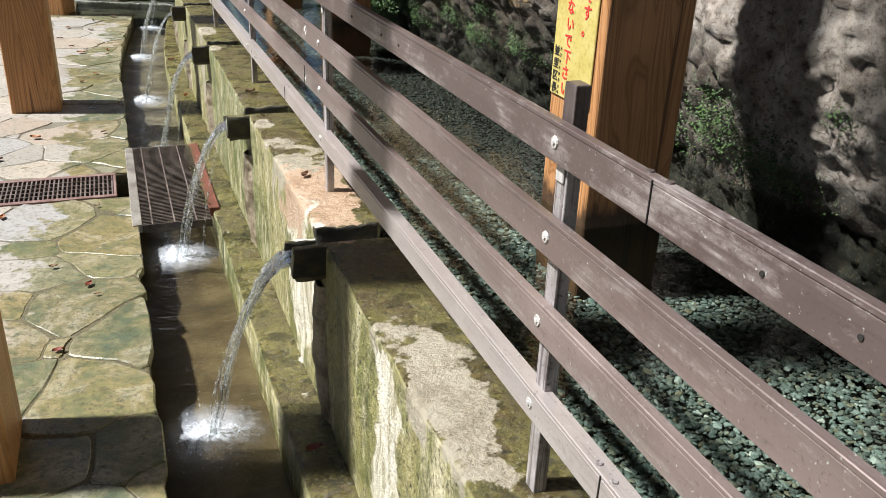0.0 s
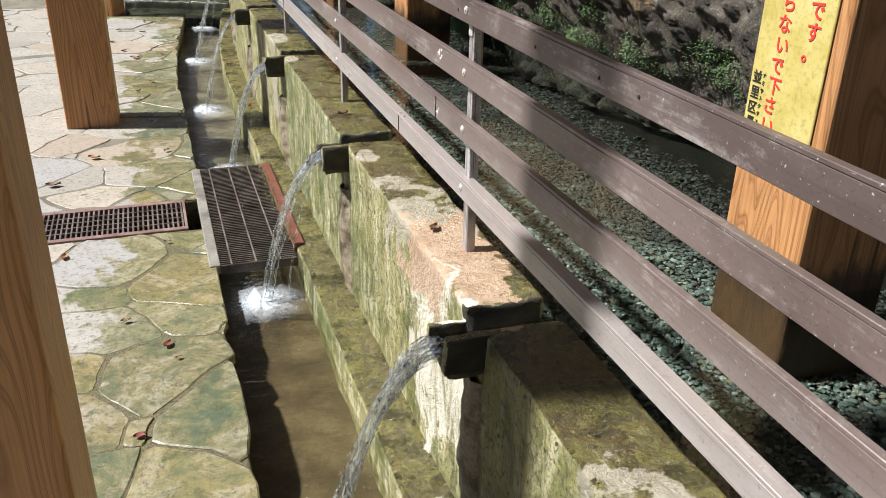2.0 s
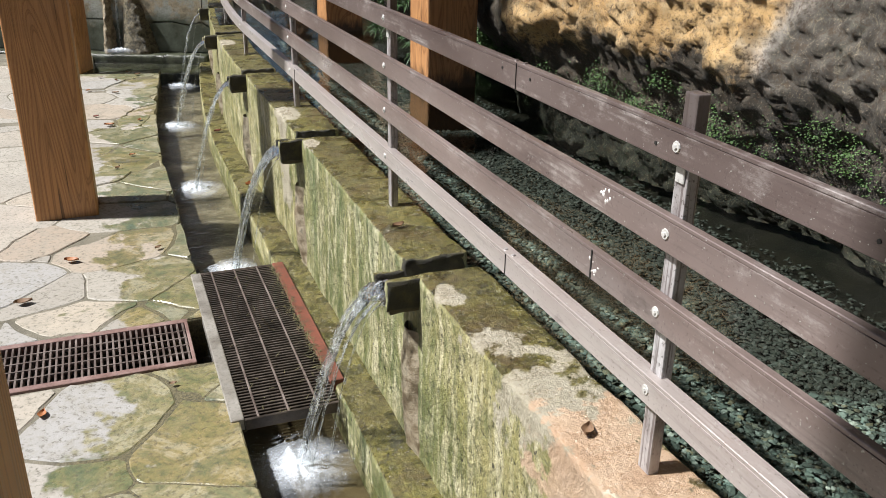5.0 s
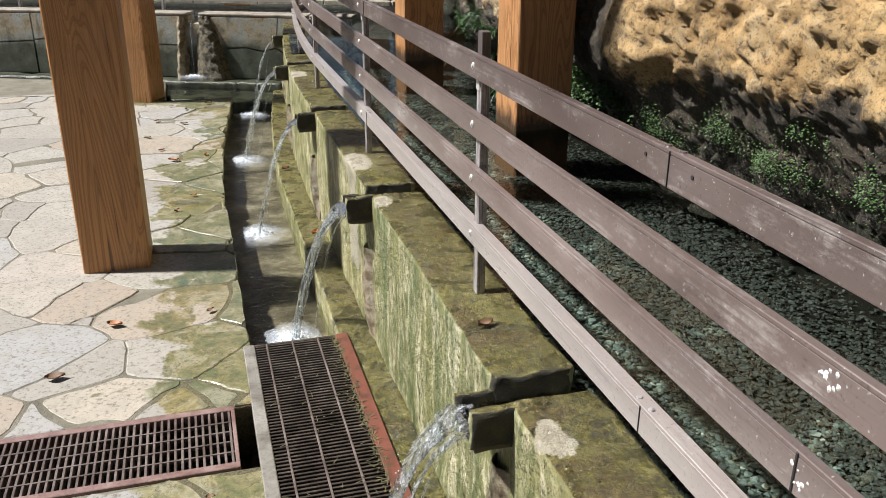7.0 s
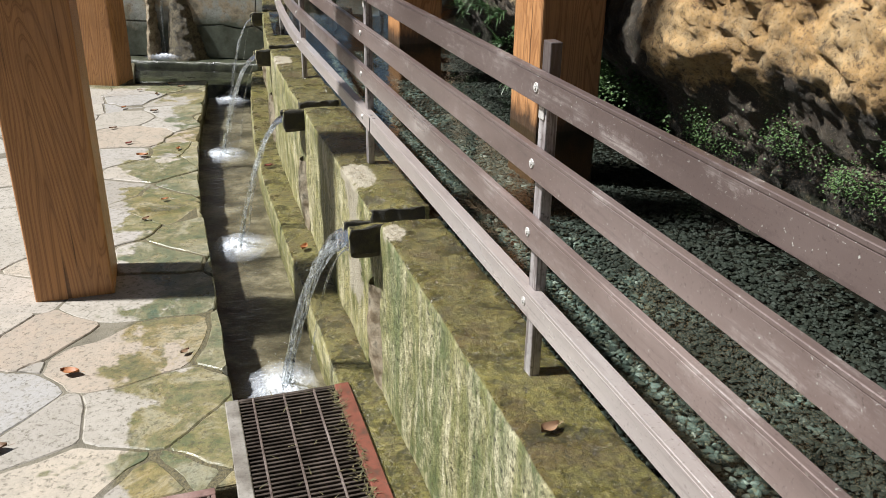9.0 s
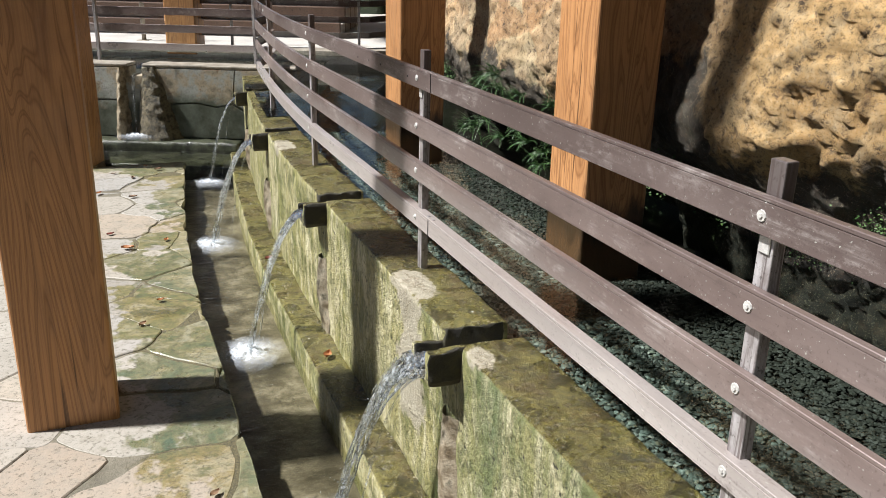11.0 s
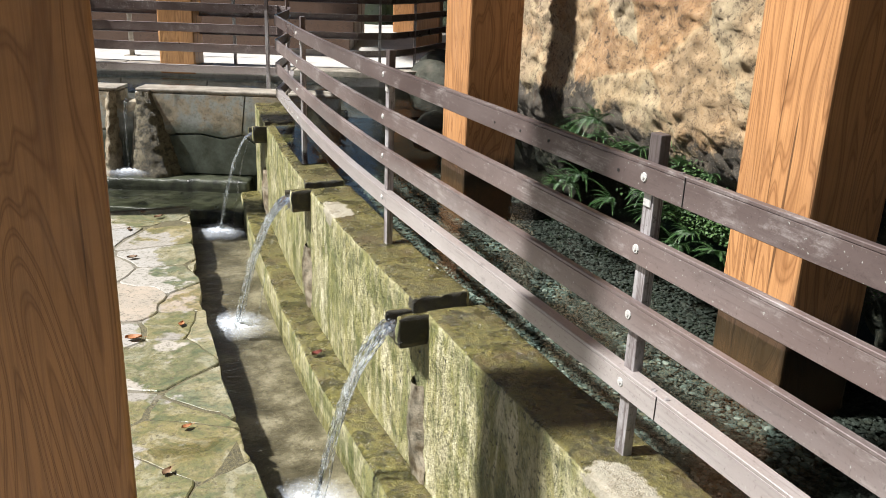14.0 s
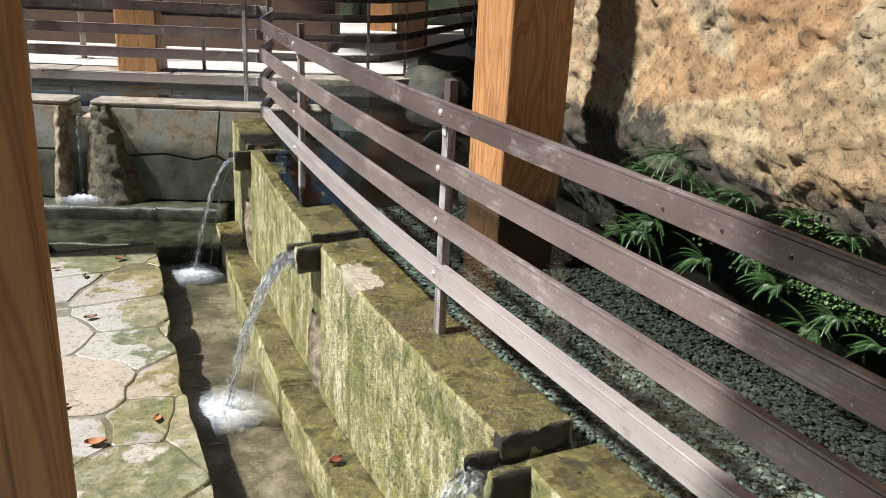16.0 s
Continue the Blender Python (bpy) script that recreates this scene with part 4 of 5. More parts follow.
for y in (4.455, 4.51, 4.565, 4.62):
    shared = flat("cross_rod", DX0, DX1 - 0.012, y, y + 0.006, -0.006, 0.0065, BROWNSTEEL, drain, 0.001, mesh=shared)

# ---- pavement bed, in bands round the drain ----
def slab_bed(name, x0, x1, ya, yb, z1=0.0015, z0=-0.3):
    v, f = rough_box((x0, ya, z0), (x1, yb, z1), 0.12, 0.001, 0.012, False)
    v = [Vector((q.x + (bend(q.y) if q.x > 0.1 else 0.0), q.y, q.z)) for q in v]
    return v, f


beds = [slab_bed("a", -7, PAVE_X - 0.004, -2.0, DY0), slab_bed("b", -7, PAVE_X - 0.004, DY1, 9.75), slab_bed("c", -7, DX0, DY0, DY1), slab_bed("d", DX0, 0.42, DY0, DY1, -0.20, -0.3), slab_bed("e", -7, 0.05, 9.75, 12.5)]
pave = tagged(new("pavement", mesh_from("pavement", *joined(beds), MORTAR, True)), "crazy paving of pale and mossy flagstones in mortar", "pavement", kind="structure")

# ---- far basin wall, deck and stairs ----
FAR_A = -23.5
far = pose(1.36, 10.17, 0, 0, 0, FAR_A)   # local -x runs along the far wall to the left, +y behind it


def far_obj(name, boxes, mat, label, cat, smooth=True, kind="structure"):
    ob = new(name, mesh_from(name, *joined(boxes), mat, smooth))
    ob.matrix_world = far
    return tagged(ob, label, cat, kind=kind)


def make_far_wall():
    m, n, l, b = material("stained facing stone", 0.6)
    nt = m.node_tree
    wv = place_coords(nt)
    a = noise_tex(nt, wv, 5, 7, 0.65)
    f = noise_tex(nt, wv, 60, 5, 0.7)
    s = noise_tex(nt, place_coords(nt, (1, 1, 0.15)), 9, 6, 0.6)
    col = ramp(nt, a, [(0.35, (0.17, 0.15, 0.11)), (0.46, (0.37, 0.31, 0.22)), (0.54, (0.33, 0.34, 0.31)), (0.68, (0.42, 0.44, 0.42))])
    rust = noise_tex(nt, wv, 13, 8, 0.75)
    col = mix(nt, ramp(nt, rust, [(0.58, 0.0), (0.66, 0.8)]), col, (0.15, 0.075, 0.03))
    h = calc_add(nt, axis(nt, 2), calc2(nt, noise_tex(nt, wv, 4, 5), 0.5))
    algae = ramp(nt, a, [(0.4, (0.02, 0.03, 0.018)), (0.6, (0.075, 0.09, 0.065))])
    col = mix(nt, ramp(nt, between(nt, h, 0.30, 0.85), [(0.42, 0.95), (0.72, 0.0)]), col, algae)
    col = mix(nt, ramp(nt, s, [(0.55, 0.0), (0.68, 0.75)]), col, (0.06, 0.06, 0.045))
    col = mix(nt, ramp(nt, f, [(0.3, 0.5), (0.5, 0.0)]), col, (0.05, 0.045, 0.03))
    l.new(col, b.inputs["Base Color"])
    bump(nt, b, mix(nt, 0.5, a, f), 0.5, 0.008)
    return m


FARSTONE = make_far_wall()
COPING = make_simple("pale coping stone", [(0.12, 0.105, 0.08), (0.24, 0.21, 0.17), (0.36, 0.33, 0.28)], 11, 0.55, 0.5, 0.006)
far_wall = far_obj("wall_far", [rough_box((-7.0, 0.015, -0.3), (-1.16, 0.17, 0.60), 0.06, 0.004, 0.01, False), rough_box((-1.06, 0.015, -0.3), (0.35, 0.17, 0.60), 0.05, 0.004, 0.01, False), rough_box((-1.17, 0.015, -0.3), (-1.05, 0.17, 0.53), 0.05, 0.004, 0.01, False)], FARSTONE, "stained far basin wall faced with irregular stone slabs", "wall")
for x0, x1 in ((-7.0, -3.3), (-3.28, -1.17), (-1.05, -0.02), (0.0, 0.4)):
    ob = far_obj("coping", [rough_box((x0, 0.0, 0.60), (x1, 0.20, 0.625), 0.06, 0.003, 0.008, False)], COPING, "", "", True, "")
    m = ob.matrix_world.copy()
    ob.parent = far_wall
    ob.matrix_parent_inverse = far_wall.matrix_world.inverted()
    ob.matrix_basis = m
# facing slabs with open joints
rngf = random.Random(4)
FACE = [[(-1.02, 0.31), (-0.62, 0.33), (-0.46, 0.30), (-0.33, 0.33), (-0.30, 0.59), (-1.02, 0.59)], [(-0.32, 0.33), (-0.14, 0.22), (0.0, 0.2), (0.0, 0.59), (-0.29, 0.59)], [(-1.0, 0.29), (-0.62, 0.315), (-0.46, 0.285), (-0.33, 0.315), (-0.15, 0.2), (-0.15, 0.04), (-1.0, 0.04)],
        [(-1.62, 0.34), (-1.22, 0.34), (-1.22, 0.59), (-1.62, 0.59)], [(-1.62, 0.325), (-1.22, 0.325), (-1.22, 0.04), (-1.62, 0.04)], [(-2.1, 0.30), (-1.64, 0.34), (-1.64, 0.59), (-2.1, 0.59)], [(-2.1, 0.285), (-1.64, 0.325), (-1.64, 0.04), (-2.1, 0.04)],
        [(-2.7, 0.36), (-2.35, 0.40), (-2.12, 0.31), (-2.12, 0.59), (-2.7, 0.59)], [(-2.7, 0.345), (-2.35, 0.385), (-2.12, 0.295), (-2.12, 0.04), (-2.7, 0.04)], [(-3.5, 0.30), (-2.72, 0.35), (-2.72, 0.59), (-3.5, 0.59)], [(-3.5, 0.285), (-2.72, 0.335), (-2.72, 0.04), (-3.5, 0.04)]]
for poly in FACE:
    bm = bmesh.new()
    vs = [bm.verts.new((x, 0.0, z)) for x, z in poly]
    face = bm.faces.new(vs)
    bmesh.ops.inset_region(bm, faces=[face], thickness=0.006, depth=0.0)
    ext = bmesh.ops.extrude_face_region(bm, geom=bm.faces[:])
    bmesh.ops.translate(bm, vec=(0, 0.03, 0), verts=[v for v in ext["geom"] if isinstance(v, bmesh.types.BMVert)])
    bmesh.ops.recalc_face_normals(bm, faces=bm.faces)
    ob = part("facing_slab", from_bm("facing_slab", bm, FARSTONE), far_wall)
    ob.matrix_parent_inverse = far_wall.matrix_world.inverted()
    ob.matrix_basis = far @ Matrix.Translation((0, -0.004 - rngf.random() * 0.006, 0))
CRUST = make_simple("brown calcite crust", [(0.015, 0.013, 0.008), (0.07, 0.058, 0.032), (0.20, 0.165, 0.10), (0.045, 0.042, 0.022)], 30, 0.6, 1.0, 0.03)
DARKMOSS = make_simple("dark green slime", [(0.006, 0.007, 0.004), (0.016, 0.019, 0.011), (0.055, 0.060, 0.036), (0.012, 0.014, 0.008)], 9, 0.35, 0.8, 0.012)
# rough calcite buttresses round the far spout
for xc, hh, w in ((-1.22, 0.58, 0.06), (-0.99, 0.59, 0.115)):
    verts, faces, n = [], [], 20
    for j in range(27):
        s = j / 26
        for i in range(n + 1):
            u = i / n * 2 - 1
            ww = w * (0.45 + (1.25 if xc > -1.1 else 0.5) * s)
            dep = (0.05 + 0.09 * s) * max(0, 1 - u * u) ** 0.6
            q = Vector((xc + u * ww + 0.05 * s * (1 if xc > -1.1 else -0.3), 0.01 - dep, hh * (1 - s) + 0.02))
            q += wob(*q, 17, 0.016, xc)
            verts.append(q)
    for j in range(26):
        for i in range(n):
            a = j * (n + 1) + i
            faces.append((a, a + n + 1, a + n + 2, a + 1))
    ob = new("lime_deposit", mesh_from("lime_deposit", verts, faces, CRUST if xc > -1.1 else LIME, True))
    ob.matrix_world = far
    tagged(ob, "dark brown encrusted calcite hump beside the far spout", "lime deposit", "lime deposits")
far_obj("trim_far_ledge", [rough_box((-7, -0.16, -0.3), (-0.25, 0.03, 0.03), 0.06, 0.014, 0.03, False, 9)], DARKMOSS, "mossy wet ledge along the foot of the far wall", "ledge")
far_obj("floor_far_basin", [rough_box((-7, -0.60, -0.3), (-0.2, -0.15, -0.055), 0.1, 0.01, 0.01, False, 6)], DARKMOSS, "dark wet stone floor of the far basin", "basin floor")
far_obj("water_far_basin", [rough_box((-7, -0.58, -0.06), (-0.28, -0.15, -0.03), 0.1, 0.002, 0.004, False, 9)], WATER_RUN, "thin film of water on the far basin floor", "water")
far_obj("water_far_channel", [rough_box((-7, 0.16, 0.565), (0.3, 1.05, 0.57), 0.2, 0.0, 0.001, False)], WATER_POOL, "dark still water behind the far wall", "water")
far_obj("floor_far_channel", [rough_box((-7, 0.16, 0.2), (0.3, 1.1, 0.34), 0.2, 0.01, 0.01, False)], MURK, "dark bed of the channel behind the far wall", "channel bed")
wf = waterfall(0, 0, 0.0, -0.50, 0.05, 0.012, 9.1, False, 0.0)
wf.matrix_world = far @ pose(-1.115, -0.02, 0.545, 0, 0, 90)

# deck beyond the water
DECKM = make_simple("sunlit pale paving", [(0.30, 0.28, 0.25), (0.42, 0.40, 0.37), (0.50, 0.47, 0.42)], 4, 0.6, 0.4, 0.006)
verts = [(-9, 1.12), (0.55, 1.12), (1.05, 1.45), (2.05, 3.9), (2.75, 5.3), (4.6, 8.2), (9, 13), (-9, 13)]
bm = bmesh.new()
vs = [bm.verts.new((x, y, 0.615)) for x, y in verts]
bm.faces.new(vs)
ext = bmesh.ops.extrude_face_region(bm, geom=bm.faces[:])
bmesh.ops.translate(bm, vec=(0, 0, -0.5), verts=[v for v in ext["geom"] if isinstance(v, bmesh.types.BMVert)])
bmesh.ops.recalc_face_normals(bm, faces=bm.faces)
deck = new("floor_deck", from_bm("floor_deck", bm, DECKM))
deck.matrix_world = far
tagged(deck, "pale sunlit paved deck beyond the water", "deck", kind="structure")
# border slabs along the edge of the deck
for k, ((xa, ya), (xb, yb)) in enumerate(zip(verts[1:5], verts[2:6])):
    d = Vector((xb - xa, yb - ya))
    nseg = max(1, round(d.length / 0.7))
    ang = math.degrees(math.atan2(d.y, d.x))
    for i in range(nseg):
        p = Vector((xa, ya)) + d * ((i + 0.5) / nseg)
        ob = part("border_slab", from_bm("border_slab", bevel_box(d.length / nseg - 0.012, 0.26, 0.05, 0.006, 2), COPING), deck)
        ob.matrix_basis = pose(p.x, p.y, 0.60, 0, 0, ang) @ Matrix.Translation((0, 0.10, 0))
for i in range(12):
    ob = part("border_slab", from_bm("border_slab", bevel_box(0.69, 0.26, 0.05, 0.006, 2), COPING), deck)
    ob.matrix_basis = pose(0.2 - 0.7 * i, 1.22, 0.60)

# railing on the deck
deck_line = [Vector(p) for p in ((-8, 1.3), (-4, 1.3), (-2, 1.3), (-0.5, 1.32), (0.35, 1.33), (0.62, 1.45), (0.80, 1.75), (1.2, 2.75), (1.75, 4.15), (2.45, 5.55), (4.2, 8.3))]
rail2 = thing("railing", far, "dark brown four-bar railing along the edge of the far deck", "railing")
for z in (0.74, 0.885, 1.03, 1.17):
    part("rail", mesh_from("rail", *bar(deck_line, z, z + 0.055, 0.028), RAIL), rail2)
for x, y in ((-3.6, 1.3), (-2.15, 1.3), (-0.7, 1.31), (0.5, 1.38), (0.78, 1.75), (1.45, 3.4), (2.25, 5.2), (3.2, 6.8)):
    ob = part("post", post_mesh, rail2)
    ob.matrix_basis = pose(x + 0.03, y + 0.03, 0.60)
# posts of the near railing on the far wall top
for s in (0.05, 1.35, 2.8):
    ob = part("post", post_mesh, fence)
    ob.matrix_parent_inverse = fence.matrix_world.inverted()
    ob.matrix_basis = far @ pose(-0.12 - s, 0.20, 0.60)

# moss and litter caught along the red strip
rng = random.Random(8)
verts, faces = [], []


def scrap(p, d, L, W):
    k = len(verts)
    side = Vector((-d.y, d.x, 0)) * W
    verts.extend([p - side, p + side, p + d * L + side * 0.4 + Vector((0, 0, L * 0.4)), p + d * L - side * 0.4 + Vector((0, 0, L * 0.4))])
    faces.append((k, k + 1, k + 2, k + 3))


for _ in range(420):
    a = rng.uniform(0, 6.28)
    scrap(Vector((0.722 + rng.gauss(0, 0.011) - 0.58, rng.uniform(GY0 + 0.15, GY1 - 0.02) - 4.5, 0.010 + rng.random() * 0.006)), Vector((math.cos(a), math.sin(a), 0)), rng.uniform(0.006, 0.02), rng.uniform(0.001, 0.003))
for _ in range(60):
    a = rng.uniform(0, 6.28)
    scrap(Vector((rng.uniform(0.44, 0.72) - 0.58, rng.uniform(GY0, GY1) - 4.5, 0.010)), Vector((math.cos(a), math.sin(a), 0)), rng.uniform(0.01, 0.03), 0.0015)
MOSSBIT = make_simple("moss and litter", [(0.04, 0.045, 0.015), (0.09, 0.08, 0.03), (0.16, 0.12, 0.06)], 40, 0.8)
tagged(part("litter", mesh_from("litter", verts, faces, MOSSBIT), grate, "moss and plant litter along the edge strip"), kind="stuff")

# ---- rock face ----
def curve_at(pts, y):
    for (a, xa), (b2, xb) in zip(pts, pts[1:]):
        if y <= b2:
            t = max(0.0, (y - a) / (b2 - a))
            t = t * t * (3 - 2 * t)
            return xa + (xb - xa) * t
    return pts[-1][1]


ROCK_LINE = [(-3, 2.45), (1.5, 2.36), (2.6, 2.32), (3.3, 2.36), (3.9, 2.46), (4.4, 2.36), (4.9, 2.24), (5.4, 2.15), (6.0, 2.26), (7.0, 2.22), (7.5, 2.16), (8.2, 2.26), (9.0, 2.45), (10, 2.85), (11.5, 3.6), (13, 4.3), (17, 6.4)]


def rock_point(y, z):
    x = curve_at(ROCK_LINE, y)
    # overhanging upper mass on an undercut foot
    edge = 0.86 + 0.14 * noise.noise(Vector((y * 0.9, 3, 0))) + 0.05 * noise.noise(Vector((y * 3.3, 9, 0)))
    lit = 1 / (1 + math.exp(-(z - edge) * 26))
    over = 0.13 if 4.2 < y < 6.3 else 0.06
    x -= over * lit * max(0.0, 1 - (z - edge) * 0.6)
    x += (0.3 + 0.15 * min(1.0, max(0.0, y - 5.5)) + 0.7 * min(1.0, max(0.0, y - 6.2) * 3, max(0.0, 8.2 - y) * 3)) * max(0.0, 0.80 - z) + 0.10 * max(0.0, z - 1.4)
    p = Vector((x, y, z))
    f = 0.0
    for s, a in ((1.1, 0.08), (2.7, 0.05), (6.5, 0.024), (14, 0.022 if y > 5.7 else 0.03), (27, 0.020 if y > 5.7 else 0.028)):
        f += a * (noise.noise(Vector((y * s + 7, z * s * 1.05, 0.6 * s))) if s < 3 else 0.5 - 1.3 * abs(noise.noise(Vector((y * s + 7, z * s * 1.05, 0.6 * s)))))
    cell = noise.voronoi(Vector((y * 2.1, z * 2.3, 0.4)))[0]
    gap = max(0.0, 0.07 - (cell[1] - cell[0]))
    crack = gap * 0.25 if y < 5.7 else -gap * 0.22
    pit = noise.voronoi(Vector((y * 19, z * 19, 3)))[0][0]
    f += crack + 0.022 * max(0.0, 0.42 - pit)
    p.x += f
    p.y += 0.03 * noise.noise(Vector((y * 6, z * 6, 11)))
    return p


def make_rock():
    m, n, l, b = material("pitted limestone", 0.75)
    nt = m.node_tree
    wv = place_coords(nt)
    big = noise_tex(nt, wv, 1.7, 6, 0.6)
    mid = noise_tex(nt, wv, 8, 8, 0.75)
    fine = noise_tex(nt, wv, 48, 7, 0.8)
    warm = ramp(nt, big, [(0.34, (0.25, 0.18, 0.105)), (0.45, (0.37, 0.275, 0.155)), (0.53, (0.40, 0.21, 0.075)), (0.66, (0.38, 0.305, 0.20))])
    warm = mix(nt, ramp(nt, between(nt, axis(nt, 1), 4.0, 7.0), [(0.45, 0.8), (0.8, 0.0)]), warm, ramp(nt, big, [(0.35, (0.52, 0.31, 0.11)), (0.6, (0.66, 0.44, 0.19))]))
    warm = mix(nt, ramp(nt, mid, [(0.48, 0.0), (0.62, 0.55)]), warm, (0.47, 0.365, 0.22))
    warm = mix(nt, ramp(nt, mid, [(0.34, 0.8), (0.44, 0.0)]), warm, (0.24, 0.13, 0.05))
    vein = nt.nodes.new("ShaderNodeTexVoronoi")
    vein.feature = "DISTANCE_TO_EDGE"
    vein.inputs["Scale"].default_value = 2.4
    l.new(mix(nt, 0.05, wv, mid), vein.inputs["Vector"])
    warm = mix(nt, calc(nt, "MULTIPLY", ramp(nt, vein.outputs["Distance"], [(0.02, 0.8), (0.05, 0.0)]), between(nt, axis(nt, 1), 5.8, 6.6)), warm, (0.54, 0.43, 0.25))
    cells = nt.nodes.new("ShaderNodeTexVoronoi")
    cells.inputs["Scale"].default_value = 2.4
    l.new(mix(nt, 0.05, wv, mid), cells.inputs["Vector"])
    hue = nt.nodes.new("ShaderNodeSeparateColor")
    l.new(cells.outputs["Color"], hue.inputs[0])
    block = ramp(nt, hue.outputs[0], [(0.0, (0.42, 0.20, 0.07)), (0.25, (0.46, 0.36, 0.21)), (0.5, (0.34, 0.25, 0.15)), (0.75, (0.50, 0.40, 0.25)), (1.0, (0.40, 0.28, 0.14))])
    warm = mix(nt, calc(nt, "MULTIPLY", between(nt, axis(nt, 1), 5.8, 6.6), 0.55), warm, block)
    grey = ramp(nt, mid, [(0.34, (0.15, 0.125, 0.105)), (0.48, (0.33, 0.29, 0.25)), (0.62, (0.48, 0.44, 0.39))])
    yy = calc_add(nt, axis(nt, 1), calc2(nt, big, 1.6))
    zone = ramp(nt, between(nt, yy, 4.4, 6.2), [(0.22, 1.0), (0.34, 0.0)])
    col = mix(nt, zone, warm, grey)
    # black damp crust and soil over the foot
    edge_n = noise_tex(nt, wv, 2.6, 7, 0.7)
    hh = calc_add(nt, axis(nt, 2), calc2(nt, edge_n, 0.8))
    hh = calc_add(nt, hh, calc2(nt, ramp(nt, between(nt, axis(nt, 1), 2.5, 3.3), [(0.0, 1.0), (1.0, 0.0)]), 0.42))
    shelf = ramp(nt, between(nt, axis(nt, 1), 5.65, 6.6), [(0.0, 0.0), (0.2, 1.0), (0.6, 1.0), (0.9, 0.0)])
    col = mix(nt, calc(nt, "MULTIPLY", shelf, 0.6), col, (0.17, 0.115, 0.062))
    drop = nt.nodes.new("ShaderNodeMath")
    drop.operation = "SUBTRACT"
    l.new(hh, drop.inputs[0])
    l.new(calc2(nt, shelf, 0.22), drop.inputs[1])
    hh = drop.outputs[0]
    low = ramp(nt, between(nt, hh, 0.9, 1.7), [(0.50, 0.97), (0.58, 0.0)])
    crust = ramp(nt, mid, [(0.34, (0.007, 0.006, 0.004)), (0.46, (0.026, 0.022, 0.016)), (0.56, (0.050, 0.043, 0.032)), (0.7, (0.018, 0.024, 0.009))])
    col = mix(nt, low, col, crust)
    # waterline band: wet algae and undercut shade, both put in as black
    wet_shade = calc_add(nt, axis(nt, 2), calc2(nt, edge_n, 0.5))
    col = mix(nt, ramp(nt, between(nt, wet_shade, 0.6, 1.2), [(0.40, 0.9), (0.58, 0.0)]), col, (0.010, 0.010, 0.006))
    # shade of the recess between the two masses, put in as crust colour
    recess_shade = calc(nt, "MULTIPLY", ramp(nt, between(nt, yy, 2.9, 5.6), [(0.10, 0.0), (0.20, 0.85), (0.63, 0.85), (0.72, 0.0)]), ramp(nt, between(nt, hh, 1.2, 2.0), [(0.5, 1.0), (0.7, 0.0)]))
    col = mix(nt, recess_shade, col, crust)
    col = mix(nt, ramp(nt, fine, [(0.38, 0.8), (0.46, 0.0)]), col, (0.06, 0.038, 0.02))
    grain = noise_tex(nt, wv, 120, 5, 0.8)
    col = mix(nt, ramp(nt, grain, [(0.36, 0.65), (0.44, 0.0)]), col, (0.07, 0.048, 0.028))
    col = mix(nt, ramp(nt, grain, [(0.56, 0.0), (0.66, 0.45)]), col, (0.55, 0.45, 0.31))
    scab = noise_tex(nt, wv, 19, 10, 0.85, 0.9)
    col = mix(nt, ramp(nt, scab, [(0.38, 0.85), (0.47, 0.0)]), col, (0.075, 0.045, 0.022))
    col = mix(nt, calc(nt, "MULTIPLY", ramp(nt, scab, [(0.55, 0.0), (0.68, 0.55)]), calc(nt, "SUBTRACT", 1.0, low)), col, (0.60, 0.50, 0.34))
    # pits and pocks carry their inner shade as dark brown colour
    pit = nt.nodes.new("ShaderNodeTexVoronoi")
    pit.inputs["Scale"].default_value = 15
    pit.inputs["Randomness"].default_value = 1.0
    l.new(mix(nt, 0.12, wv, fine), pit.inputs["Vector"])
    clumped = ramp(nt, noise_tex(nt, wv, 4.5, 5, 0.6), [(0.40, 0.35), (0.54, 1.0)])
    col = mix(nt, calc(nt, "MULTIPLY", clumped, ramp(nt, pit.outputs["Distance"], [(0.12, 0.95), (0.27, 0.0)])), col, (0.045, 0.026, 0.014))
    pock = nt.nodes.new("ShaderNodeTexVoronoi")
    pock.inputs["Scale"].default_value = 34
    l.new(mix(nt, 0.06, wv, scab), pock.inputs["Vector"])
    col = mix(nt, calc(nt, "MULTIPLY", clumped, ramp(nt, pock.outputs["Distance"], [(0.12, 0.8), (0.26, 0.0)])), col, (0.06, 0.036, 0.02))
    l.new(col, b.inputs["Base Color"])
    bump(nt, b, mix(nt, 0.25, mix(nt, 0.55, mix(nt, 0.6, mid, scab), mix(nt, 0.4, fine, grain)), pit.outputs["Distance"]), 1.0, 0.035)
    return m


ROCK = make_rock()


def rock_sheet(ya, yb, za, zb, step):
    ny, nz = round((yb - ya) / step), round((zb - za) / step)
    verts = [rock_point(ya + (yb - ya) * j / ny, za + (zb - za) * i / nz) for j in range(ny + 1) for i in range(nz + 1)]
    faces = [(j * (nz + 1) + i, j * (nz + 1) + i + 1, (j + 1) * (nz + 1) + i + 1, (j + 1) * (nz + 1) + i) for j in range(ny) for i in range(nz)]
    return verts, faces


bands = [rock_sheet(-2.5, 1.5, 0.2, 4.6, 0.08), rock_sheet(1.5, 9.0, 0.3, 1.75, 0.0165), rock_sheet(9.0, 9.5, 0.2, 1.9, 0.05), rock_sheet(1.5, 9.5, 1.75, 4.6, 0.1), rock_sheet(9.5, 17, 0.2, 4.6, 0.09)]
